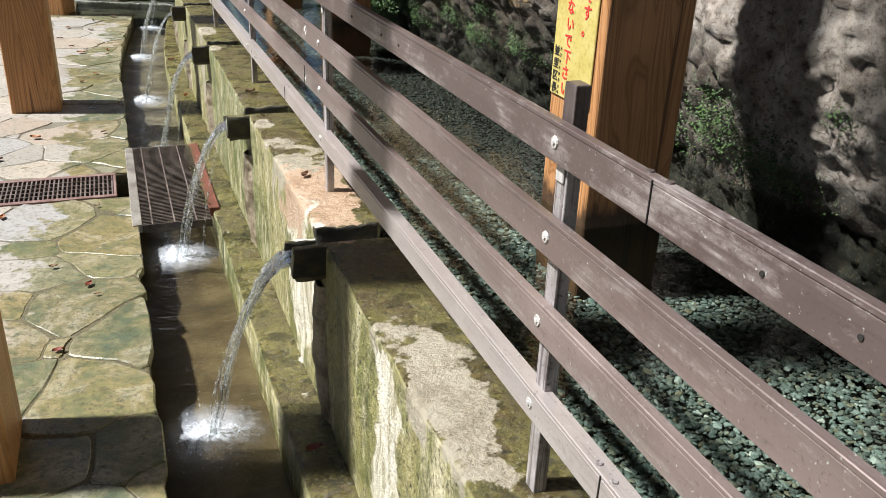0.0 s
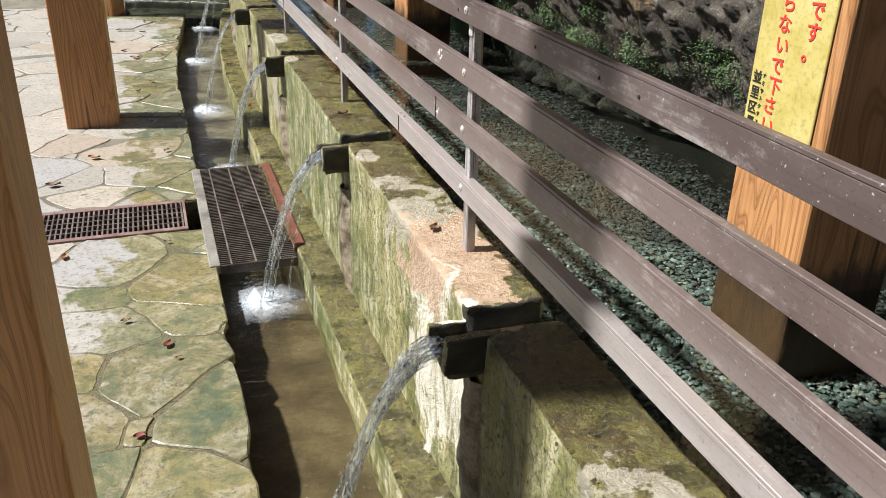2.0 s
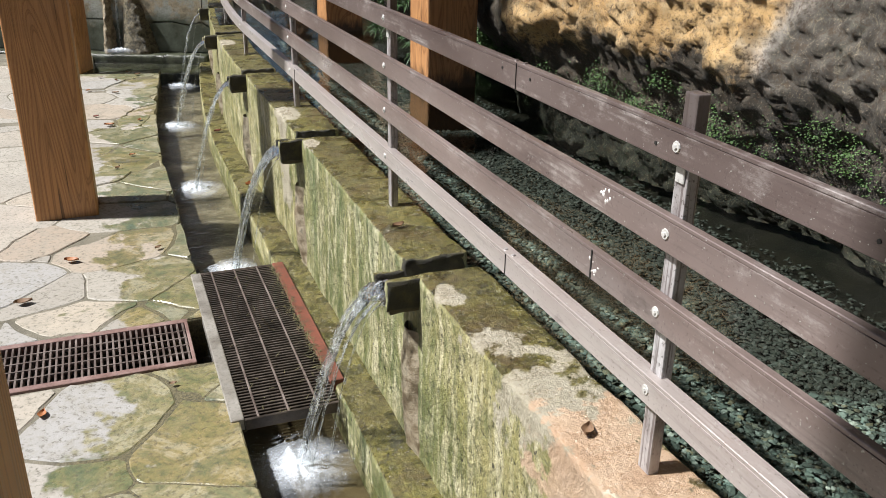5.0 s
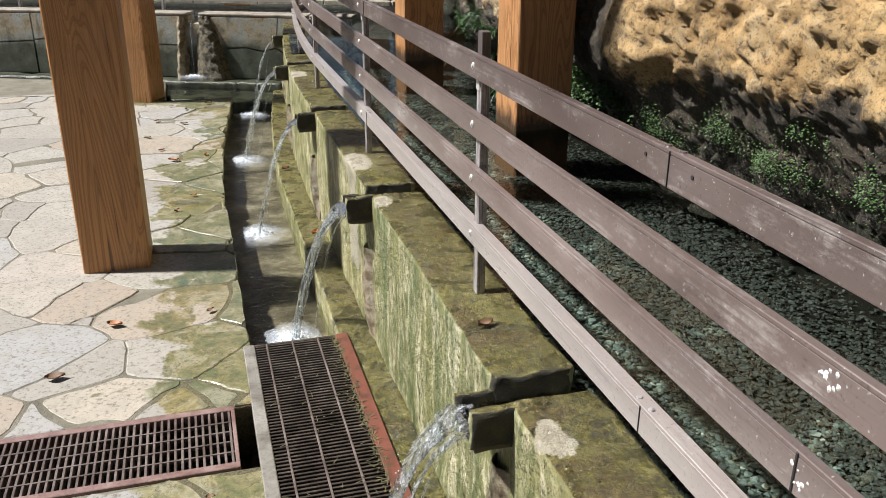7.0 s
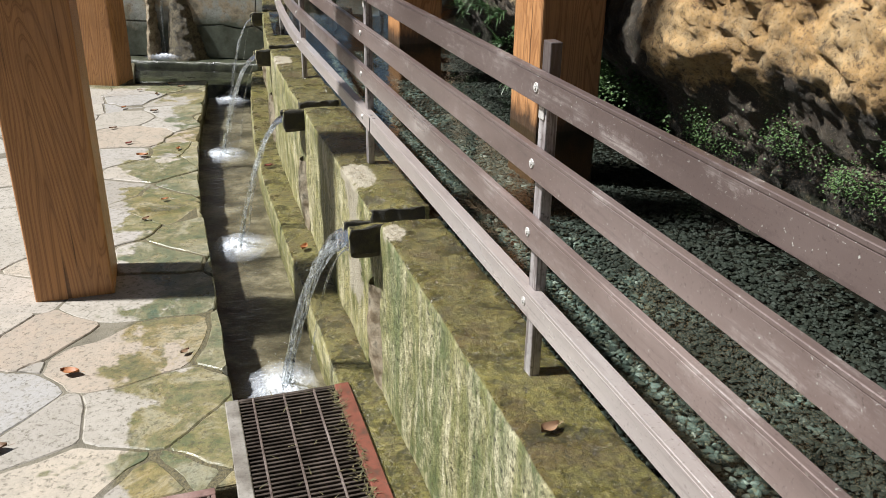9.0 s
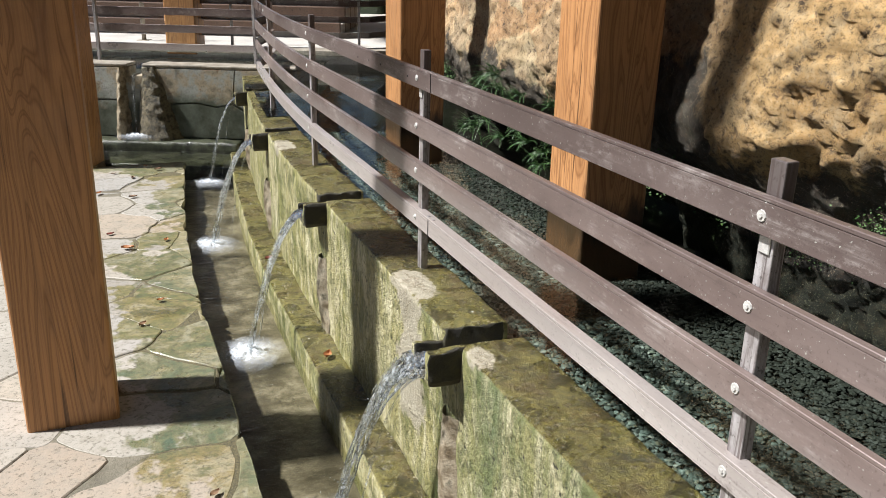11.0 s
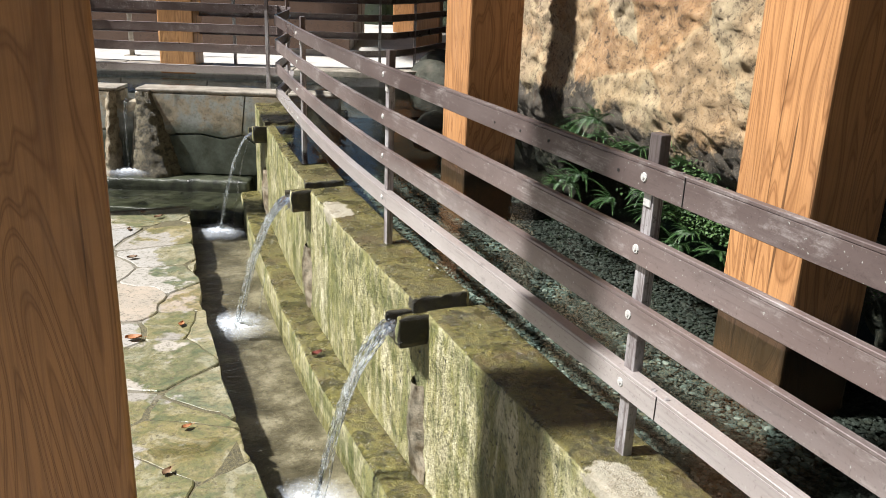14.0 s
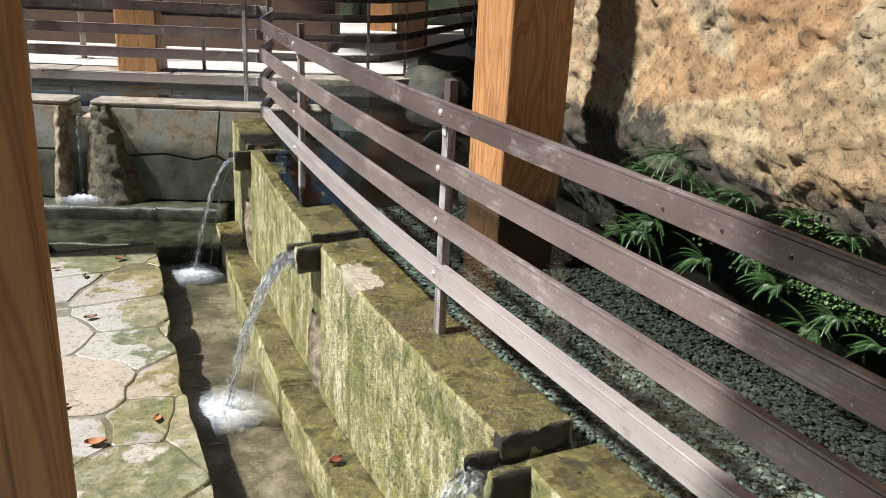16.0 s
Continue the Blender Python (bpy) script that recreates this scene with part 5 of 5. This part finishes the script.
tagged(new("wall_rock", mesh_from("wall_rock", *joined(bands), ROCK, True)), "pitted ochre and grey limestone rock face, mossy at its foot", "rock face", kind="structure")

BOULDER = make_simple("dark mossy boulder stone", [(0.012, 0.014, 0.007), (0.035, 0.035, 0.02), (0.085, 0.075, 0.055)], 7, 0.7, 0.9, 0.03)
# loose boulders at the far foot of the rock
for x, y, z, r in ((2.15, 9.45, 0.46, 0.15), (2.85, 11.0, 0.50, 0.27), (3.25, 11.7, 0.5, 0.33), (2.05, 8.75, 0.44, 0.12)):
    bm = bmesh.new()
    bmesh.ops.create_icosphere(bm, subdivisions=4, radius=r)
    for v in bm.verts:
        v.co += v.co.normalized() * (0.3 * r * noise.noise(v.co * 2.2 / r * 0.5 + Vector((x, y, 0))) + 0.10 * r * noise.noise(v.co * 9 / r * 0.5))
        v.co.z *= 0.8
    ob = tagged(new("boulder", from_bm("boulder", bm, BOULDER, True)), "dark mossy boulder at the water's edge", "boulder", "boulders by the water")
    ob.matrix_world = Matrix.Translation((x, y, z))

# ---- gravel ----
def gravel(count, x0, x1, ya, yb, seed, name, rmin, rmax):
    rng = np.random.default_rng(seed)
    bm = bmesh.new()
    bmesh.ops.create_icosphere(bm, subdivisions=1, radius=1.0)
    bv = np.array([v.co[:] for v in bm.verts])
    bf = np.array([[v.index for v in f.verts] for f in bm.faces])
    bm.free()
    n = len(bv)
    x, y = x0 + (x1 - x0) * rng.random(count) ** 1.05, rng.uniform(ya, yb, count)
    wide = np.where(y < 2.6, 0.45, 0.0)
    keep = rng.random(count) < np.clip((2.45 + wide - x) / 0.35, 0.0, 1.0)
    x, y = x[keep], y[keep]
    count = len(x)
    r = rmin + (rmax - rmin) * rng.random(count) ** 1.5
    ax = rng.uniform(0.6, 1.25, (count, 3))
    ax[:, 2] *= 0.5
    jit = rng.uniform(0.6, 1.3, (count, n, 1))
    pts = bv[None] * jit * ax[:, None, :] * r[:, None, None]
    a = rng.uniform(0, 6.28, count)
    c, s = np.cos(a)[:, None], np.sin(a)[:, None]
    px = pts[:, :, 0] * c - pts[:, :, 1] * s
    py = pts[:, :, 0] * s + pts[:, :, 1] * c
    bx = np.array([bend(v) for v in y])
    hz = np.array([0.02 * noise.noise(Vector((u * 2.5, v * 2.5, 0))) for u, v in zip(x, y)])
    out = np.stack([px + (x + bx)[:, None], py + y[:, None], pts[:, :, 2] + (BED + 0.0 + hz - 0.03 * np.clip((x - 1.62) / 0.5, 0, 1) + rng.uniform(0, 0.010, count))[:, None]], 2).reshape(-1, 3)
    faces = (bf[None] + (np.arange(count) * n)[:, None, None]).reshape(-1, 3)
    me = bpy.data.meshes.new(name)
    me.from_pydata(out.tolist(), [], faces.tolist())
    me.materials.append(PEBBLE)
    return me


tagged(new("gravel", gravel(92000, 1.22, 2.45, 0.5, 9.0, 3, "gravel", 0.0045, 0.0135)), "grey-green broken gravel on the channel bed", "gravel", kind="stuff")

# ---- plants on the rock ----
LEAF = make_simple("fresh green leaf", [(0.016, 0.040, 0.008), (0.036, 0.085, 0.016), (0.080, 0.150, 0.034)], 20, 0.6, 0.1, 0.001, island)
FERN = make_simple("fern green", [(0.02, 0.055, 0.016), (0.038, 0.095, 0.026), (0.075, 0.145, 0.042)], 20, 0.45, 0.1, 0.001, island)


def leaflet(verts, faces, p, d, up, L, W):
    d, up = d.normalized(), up.normalized()
    side = d.cross(up).normalized()
    k = len(verts)
    for a, w, h in ((0, 0.0, 0), (0.3, 0.5, 0.06), (0.65, 0.42, 0.04), (1, 0.0, -0.08), (0.65, -0.42, 0.04), (0.3, -0.5, 0.06), (0.5, 0, -0.02)):
        verts.append(p + d * (a * L) + side * (w * W) + up * (h * L))
    faces += [(k, k + 1, k + 6), (k + 1, k + 2, k + 6), (k + 2, k + 3, k + 6), (k + 3, k + 4, k + 6), (k + 4, k + 5, k + 6), (k + 5, k, k + 6)]


def fern(x, y, z, size, count, seed, label="green fern with arching fronds growing on the wet rock"):
    rng = random.Random(seed)
    t = thing("fern", (x, y, z), label, "fern", "ferns on the rock")
    for i in range(count):
        a = rng.uniform(-1.5, 1.5) + math.pi
        L = size * rng.uniform(0.7, 1.15)
        lift, droop = rng.uniform(0.3, 1.2), rng.uniform(0.5, 1.3)
        verts, faces, pts = [], [], []
        for s in range(21):
            q = s / 20
            pts.append(Vector((math.cos(a) * L * q * 0.9, math.sin(a) * L * q, L * (lift * q - droop * q * q * 0.8))))
        for s in range(1, 21):
            d = pts[s] - pts[s - 1]
            side = d.cross(Vector((0, 0, 1))).normalized()
            up = side.cross(d).normalized()
            w = L * 0.17 * (1 - s / 21) ** 0.75 * min(1.0, 0.35 + s / 5) + 0.002
            for sg in (-1, 1):
                leaflet(verts, faces, pts[s], side * sg + d.normalized() * 0.28, up, w * rng.uniform(0.8, 1.1), w * 0.15)
            k = len(verts)
            verts += [pts[s - 1] + side * 0.001, pts[s - 1] - side * 0.001, pts[s] - side * 0.001, pts[s] + side * 0.001]
            faces.append((k, k + 1, k + 2, k + 3))
        part("frond", mesh_from("frond", verts, faces, FERN), t)
    return t


for i, (x, y, z, s, c) in enumerate(((2.10, 7.47, 0.89, 0.20, 12), (2.09, 7.56, 0.80, 0.12, 8), (2.22, 7.12, 0.88, 0.08, 6), (2.18, 6.98, 0.80, 0.10, 7), (2.08, 7.52, 0.64, 0.12, 9), (2.10, 7.24, 0.80, 0.10, 8), (2.08, 7.12, 0.84, 0.12, 10), (2.06, 7.34, 0.84, 0.11, 8), (2.02, 6.98, 0.70, 0.11, 9), (1.98, 6.84, 0.66, 0.12, 10), (1.96, 7.42, 0.64, 0.12, 10), (1.98, 7.55, 0.60, 0.10, 8), (2.12, 6.74, 0.82, 0.08, 7), (1.94, 6.60, 0.66, 0.10, 9), (1.93, 6.44, 0.64, 0.10, 9), (2.20, 8.62, 0.84, 0.11, 7), (2.08, 8.45, 0.68, 0.10, 7), (2.02, 6.28, 0.62, 0.10, 7), (2.00, 7.15, 0.62, 0.11, 9), (1.98, 6.70, 0.58, 0.10, 9))):
    fern(x - 0.02, y, z, s * 1.05, int(c * 1.8), 40 + i)


def clump(x, y, z, w, h, count, seed, size=0.0):
    """Small-leaved cushion plant hanging on the rock."""
    rng = random.Random(seed)
    verts, faces = [], []
    size = size or (0.015 if y > 5.8 else 0.0085)
    for _ in range(int(count * 2.6)):
        u, v = rng.gauss(0, 0.42), rng.gauss(0, 0.42)
        yy, zz = y + u * w, z + v * h - abs(u) * 0.05
        if zz < WATER - 0.005:
            continue
        p = rock_point(yy, zz)
        p.x = min(p.x, curve_at(ROCK_LINE, yy) + 0.07) if y > 5.8 else p.x
        p += Vector((-rng.uniform(0.0, 0.055) * max(0.2, 1 - u * u - v * v), 0, 0))
        d = Vector((-rng.uniform(0.2, 1), rng.uniform(-1, 1), rng.uniform(-0.7, 0.7)))
        leaflet(verts, faces, p - Vector((x, y, z)), d, Vector((-0.4, rng.uniform(-0.5, 0.5), 1)), size * rng.uniform(0.6, 1.3), size * rng.uniform(0.6, 0.95))
    ob = tagged(new("rock_plant", mesh_from("rock_plant", verts, faces, LEAF)), "cushion of small bright green leaves on the damp rock", "plant", "plants on the rock", "stuff")
    ob.matrix_world = Matrix.Translation((x, y, z))
    return ob


rng = random.Random(21)
for i, (y, z, w, h, c) in enumerate(((2.62, 0.74, 0.22, 0.16, 500), (2.35, 0.66, 0.22, 0.12, 420), (1.75, 0.62, 0.10, 0.08, 140), (3.0, 0.62, 0.2, 0.12, 260), (3.35, 0.72, 0.14, 0.1, 160), (3.85, 0.72, 0.3, 0.14, 420), (4.3, 0.68, 0.2, 0.12, 260), (4.75, 0.66, 0.26, 0.1, 380), (5.05, 0.72, 0.16, 0.1, 260), (5.4, 0.66, 0.2, 0.12, 320), (4.6, 0.82, 0.1, 0.06, 90), (6.35, 0.70, 0.2, 0.14, 420), (6.62, 0.62, 0.18, 0.14, 520), (6.5, 0.66, 0.2, 0.12, 420), (6.8, 0.6, 0.2, 0.1, 420), (7.05, 0.6, 0.2, 0.1, 300), (6.0, 0.66, 0.2, 0.12, 260), (6.95, 0.74, 0.16, 0.1, 240), (7.3, 0.70, 0.16, 0.08, 160), (2.1, 0.90, 0.06, 0.05, 40), (1.5, 0.75, 0.08, 0.05, 60), (9.1, 0.68, 0.16, 0.14, 200))):
    clump(curve_at(ROCK_LINE, y), y, z, w, h, c, 60 + i)

# ---- notice board on the pillar ----
YELLOW = make_simple("scuffed yellow board", [(0.38, 0.30, 0.075), (0.46, 0.38, 0.12), (0.52, 0.45, 0.19)], 8, 0.5, 0.1, 0.002)
REDINK, _, _, rb = material("red lettering", 0.5)
rb.inputs["Base Color"].default_value = (0.72, 0.04, 0.035, 1)
BLACKINK, _, _, rb = material("black lettering", 0.5)
rb.inputs["Base Color"].default_value = (0.02, 0.02, 0.018, 1)
SX = 1.80 - S / 2
board = thing("notice_board", (SX - 0.004, 2.485, 0.88), "tall yellow notice with red and black Japanese writing on a pillar", "notice board")
part("panel", from_bm("panel", bevel_box(0.006, 0.235, 1.1, 0.002, 1), YELLOW), board)


def writing(text, y, z, size, mat, name, turn=0.0):
    cu = bpy.data.curves.new(name, "FONT")
    cu.body, cu.size, cu.align_x, cu.align_y = text, size, "CENTER", "CENTER"
    cu.extrude = 0.0004
    cu.offset = size * 0.018
    ob = new(name, cu)
    ob.parent = board
    cu.materials.append(mat)
    ob.matrix_basis = pose(-0.0042, y, z, 90, 0, -90)
    return ob


RED_A = "\u6c34\u3092\u3068\u3089\u306a\u3044\u3067\u4e0b\u3055\u3044"
for i, ch in enumerate(reversed(RED_A)):
    writing(ch, 0.028 + 0.004 * (i % 2), 0.027 + i * 0.0475, 0.045, REDINK, "red_letter")
for i, ch in enumerate(reversed("\u6240\u3067\u3059\u3002")):
    writing(ch, -0.062, 0.215 + i * 0.0475, 0.046, REDINK, "red_letter")
for i, ch in enumerate(reversed("\u4e26\u91cc\u533a\u9577")):
    writing(ch, 0.092, 0.019 + i * 0.037, 0.033, BLACKINK, "black_letter")
for i, ch in enumerate(reversed("\u30ca\u30df\u30b5\u30c8\u30af\u30c1\u30e7\u30a6")):
    writing(ch, 0.068, 0.010 + i * 0.0185, 0.0125, BLACKINK, "ruby_letter")

# ---- fallen leaves, twigs ----
LEAVES = [make_simple("orange dead leaf", [(0.24, 0.085, 0.03), (0.36, 0.15, 0.05)], 30, 0.6), make_simple("red dead leaf", [(0.12, 0.025, 0.018), (0.20, 0.045, 0.03)], 30, 0.5), make_simple("brown dead leaf", [(0.10, 0.055, 0.03), (0.22, 0.13, 0.07)], 30, 0.65)]
LEAF_WORD = ("orange", "red", "brown")


def dead_leaf(x, y, z, L, turn, kind, curl, on):
    verts, faces = [], []
    for j in range(9):
        s = j / 8
        w = 0.30 * L * math.sin(math.pi * s ** 0.85)
        for u in (-1, -0.5, 0, 0.5, 1):
            verts.append(((s - 0.5) * L, u * w, 0.002 + curl * L * (u * u * 0.5 + (s - 0.5) ** 2 * 0.8)))
    for j in range(8):
        for i in range(4):
            a = j * 5 + i
            faces.append((a, a + 1, a + 6, a + 5))
    k = len(verts)
    verts += [(0.5 * L, -0.001, 0.004), (0.5 * L, 0.001, 0.004), (0.78 * L, 0.001, 0.008), (0.78 * L, -0.001, 0.008)]
    faces.append((k, k + 1, k + 2, k + 3))
    ob = tagged(new("fallen_leaf", mesh_from("fallen_leaf", verts, faces, LEAVES[kind], True)), f"curled {LEAF_WORD[kind]} dead leaf lying on {on}", "leaf", "fallen leaves")
    ob.matrix_world = pose(x, y, z, 0, 0, turn)


for x, y, L, a, k in ((0.21, 3.42, 0.055, 60, 1), (0.24, 3.33, 0.03, 20, 2), (0.08, 3.62, 0.045, 10, 2), (0.24, 4.25, 0.035, 0, 2), (-0.15, 4.2, 0.06, 80, 0), (-0.08, 5.42, 0.085, -20, 0), (0.28, 5.45, 0.05, 40, 2), (-0.25, 5.05, 0.09, 5, 2), (0.05, 8.05, 0.06, 30, 1), (0.13, 7.78, 0.09, -10, 0), (0.33, 7.86, 0.06, 70, 0), (0.0, 8.95, 0.06, 45, 0), (-0.05, 8.42, 0.065, 10, 2), (0.2, 8.8, 0.07, 5, 2), (0.15, 6.75, 0.06, 50, 2), (0.24, 7.0, 0.05, 20, 0), (0.22, 9.3, 0.06, 80, 2), (0.4, 9.5, 0.08, 30, 2), (0.1, 9.45, 0.05, 0, 2), (0.32, 9.62, 0.07, 100, 2), (-0.1, 7.5, 0.06, 25, 2), (0.12, 2.95, 0.05, 15, 1)):
    dead_leaf(x, y, 0.011, L * 0.75, a, k, 0.3, "the flagstones")
for x, y, L, a, k in ((0.80, 7.40, 0.05, 20, 1), (0.81, 6.22, 0.055, 60, 0), (0.80, 2.2, 0.05, 10, 1)):
    dead_leaf(x, y, 0.008, L, a, k, 0.4, "the wet ledge")
for x, y, L, a, k in ((0.93, 2.86, 0.04, 50, 2), (0.93, 3.98, 0.045, 20, 2)):
    dead_leaf(x, y, TOP + 0.006, L, a, k, 0.4, "the wall top")

# puddle on the flagstones
verts = [(0.0, 0.0, 0.0)] + [((0.11 + 0.02 * math.sin(3 * a)) * math.cos(a), (0.055 + 0.012 * math.cos(2 * a)) * math.sin(a), 0.0) for a in [k * math.pi / 12 for k in range(24)]]
pud = tagged(new("puddle", mesh_from("puddle", verts, [(0, 1 + k, 1 + (k + 1) % 24) for k in range(24)], make_water("puddle water", 5, 0.03, (0.8, 0.8, 0.75)))), "small puddle lying on a mossy flagstone", "puddle")
pud.matrix_world = pose(0.22, 6.86, 0.019)

# ---- what closes the view beyond the deck ----
GREEN = make_simple("dark hedge", [(0.008, 0.014, 0.006), (0.02, 0.035, 0.012), (0.04, 0.06, 0.02)], 6, 0.7, 1.0, 0.05)
# added out-of-view hedge; its tall right part keeps sky out of water reflections
back = new("wall_back", mesh_from("wall_back", *joined([rough_box((-9, 6.8, 0.5), (0.2, 7.6, 1.5), 0.25, 0.12, 0.1, False, 1.5), rough_box((0.1, 6.9, 0.5), (14, 7.9, 4.6), 0.25, 0.16, 0.2, False, 1.5)]), GREEN, True))
back.matrix_world = far
tagged(back, "added dark backdrop hedge behind the deck, out of view", "hedge", kind="structure")
# unseen hedges added at the side and rear to block low sky light
for name, lo, hi in (("wall_side", (-8.2, -5.0, -0.1), (-7.4, 17.0, 4.6)), ("wall_rear", (-7.6, -5.4, -0.1), (6.0, -4.6, 3.4))):
    tagged(new(name, mesh_from(name, *rough_box(lo, hi, 0.3, 0.14, 0.15, False, 1.5), GREEN, True)), "unseen dark hedge added to close the yard and cut sky light", "hedge", kind="structure")
for k in range(4):
    st = thing("garden_step", far @ pose(-1.6, 3.1 + 0.42 * k, 0.60), "weathered timber-edged step up from the deck", "step", "steps on the deck")
    part("riser", from_bm("riser", bevel_box(3.4, 0.08, 0.15 * (k + 1), 0.01, 2), WOOD_DARK), st)
    ob = part("tread", from_bm("tread", bevel_box(3.4, 0.34, 0.15 * (k + 1) - 0.02, 0.01, 2), DECKM), st)
    ob.location = (0, 0.21, 0)
pole = thing("white_post", far @ pose(-1.75, 1.95, 0.60), "thin pale metal post with a flat foot on the deck", "post")
bm = bmesh.new()
bmesh.ops.create_cone(bm, cap_ends=True, segments=16, radius1=0.022, radius2=0.022, depth=1.4, matrix=pose(0, 0, 0.7))
part("tube", from_bm("tube", bm, COPING, True), pole)
part("foot", from_bm("foot", bevel_box(0.12, 0.12, 0.02, 0.004, 2), COPING), pole)

# ---- unseen roof added overhead, which closes the place and cuts sky light ----
roof = tagged(new("ceiling", from_bm("ceiling", bevel_box(8.0, 18.5, 0.12, 0.01), WOOD_DARK)), "unseen dark timber roof added overhead to cut sky light", "roof", kind="structure")
roof.matrix_world = pose(4.0, 6.25, 4.65)

# ---- flagstones ----
def clip_poly(poly, p, nrm):
    """The part of a polygon on the far side of a line from nrm."""
    out = []
    for a, b2 in zip(poly, poly[1:] + poly[:1]):
        da, db = (a - p).dot(nrm), (b2 - p).dot(nrm)
        if da <= 0:
            out.append(a)
        if da * db < 0:
            out.append(a + (b2 - a) * (da / (da - db)))
    return out


def size_of(p):
    return 0.55 * noise.noise(Vector((p.x * 31.7, p.y * 29.3, 4.4)))


def flagstones(x0, x1, ya, yb, cell, seed):
    rng = random.Random(seed)
    pts = []
    ny = max(1, round((yb - ya) / cell))
    nx = max(1, round((x1 - x0) / cell))
    for j in range(-1, ny + 1):
        for i in range(-1, nx + 1):
            pts.append(Vector((x0 + (x1 - x0) * (i + 0.5 + rng.uniform(-0.48, 0.48)) / nx, ya + (yb - ya) * (j + 0.5 + rng.uniform(-0.48, 0.48)) / ny)))
    for p in pts:
        poly = [Vector(q) for q in ((x0, ya), (x1, ya), (x1, yb), (x0, yb))]
        gap = rng.choice((0.001, 0.0015, 0.002, 0.004, 0.012))
        for q in pts:
            if q is not p and (q - p).length < cell * 3.2:
                d = q - p
                poly = clip_poly(poly, p + d * (0.5 + 0.5 * (size_of(p) - size_of(q)) * cell * cell / d.length_squared) - d.normalized() * gap, d)
                if len(poly) < 3:
                    break
        if len(poly) < 3:
            continue
        # worn corners and uneven sides
        for _ in range(1):
            cut = []
            for a, b2 in zip(poly, poly[1:] + poly[:1]):
                cut += [a.lerp(b2, f) for f in ((0.06, 0.3, 0.5, 0.7, 0.94) if (b2 - a).length > 0.12 else (0.1, 0.5, 0.9))]
            poly = cut
        c = sum(poly, Vector((0, 0))) / len(poly)
        if max((q - c).length for q in poly) < 0.05:
            continue
        poly = [q + Vector((noise.noise(Vector((q.x * 4.5, q.y * 4.5, 3))), noise.noise(Vector((q.x * 4.5, q.y * 4.5, 5))))) * 0.05 + Vector((noise.noise(Vector((q.x * 22, q.y * 22, 1))), noise.noise(Vector((q.x * 22, q.y * 22, 7))))) * 0.010 for q in poly]
        poly = [Vector((q.x, min(max(q.y, ya), yb))) for q in poly]
        poly = [Vector((min(q.x, x1), q.y)) for q in poly]
        top = rng.uniform(0.002, 0.008)
        tx, ty = rng.uniform(-0.008, 0.008), rng.uniform(-0.008, 0.008)
        verts, n = [], len(poly)
        for inset, z in ((0.0, -0.03), (0.0, top - 0.004), (0.005, top)):
            for q in poly:
                d = c - q
                w = q + d.normalized() * inset
                verts.append((w.x + (bend(w.y) if w.x > 0.0 else 0.0) - c.x, w.y - c.y, z + ((w.x - c.x) * tx + (w.y - c.y) * ty if z > 0 else 0)))
        faces = []
        for k in range(2):
            for i in range(n):
                a, b2 = k * n + i, k * n + (i + 1) % n
                faces.append((a, b2, b2 + n, a + n))
        faces.append(tuple(range(2 * n, 3 * n)))
        ob = part("flagstone", mesh_from("flagstone", verts, faces, STONE), pave)
        ob.location = (c.x, c.y, 0)


flagstones(-2.3, PAVE_X + 0.012, 0.6, DY0 - 0.004, 0.31, 11)
flagstones(-2.3, PAVE_X + 0.012, DY1 + 0.004, 9.70, 0.33, 12)
flagstones(-2.3, 0.0, 9.70, 10.25, 0.3, 14)
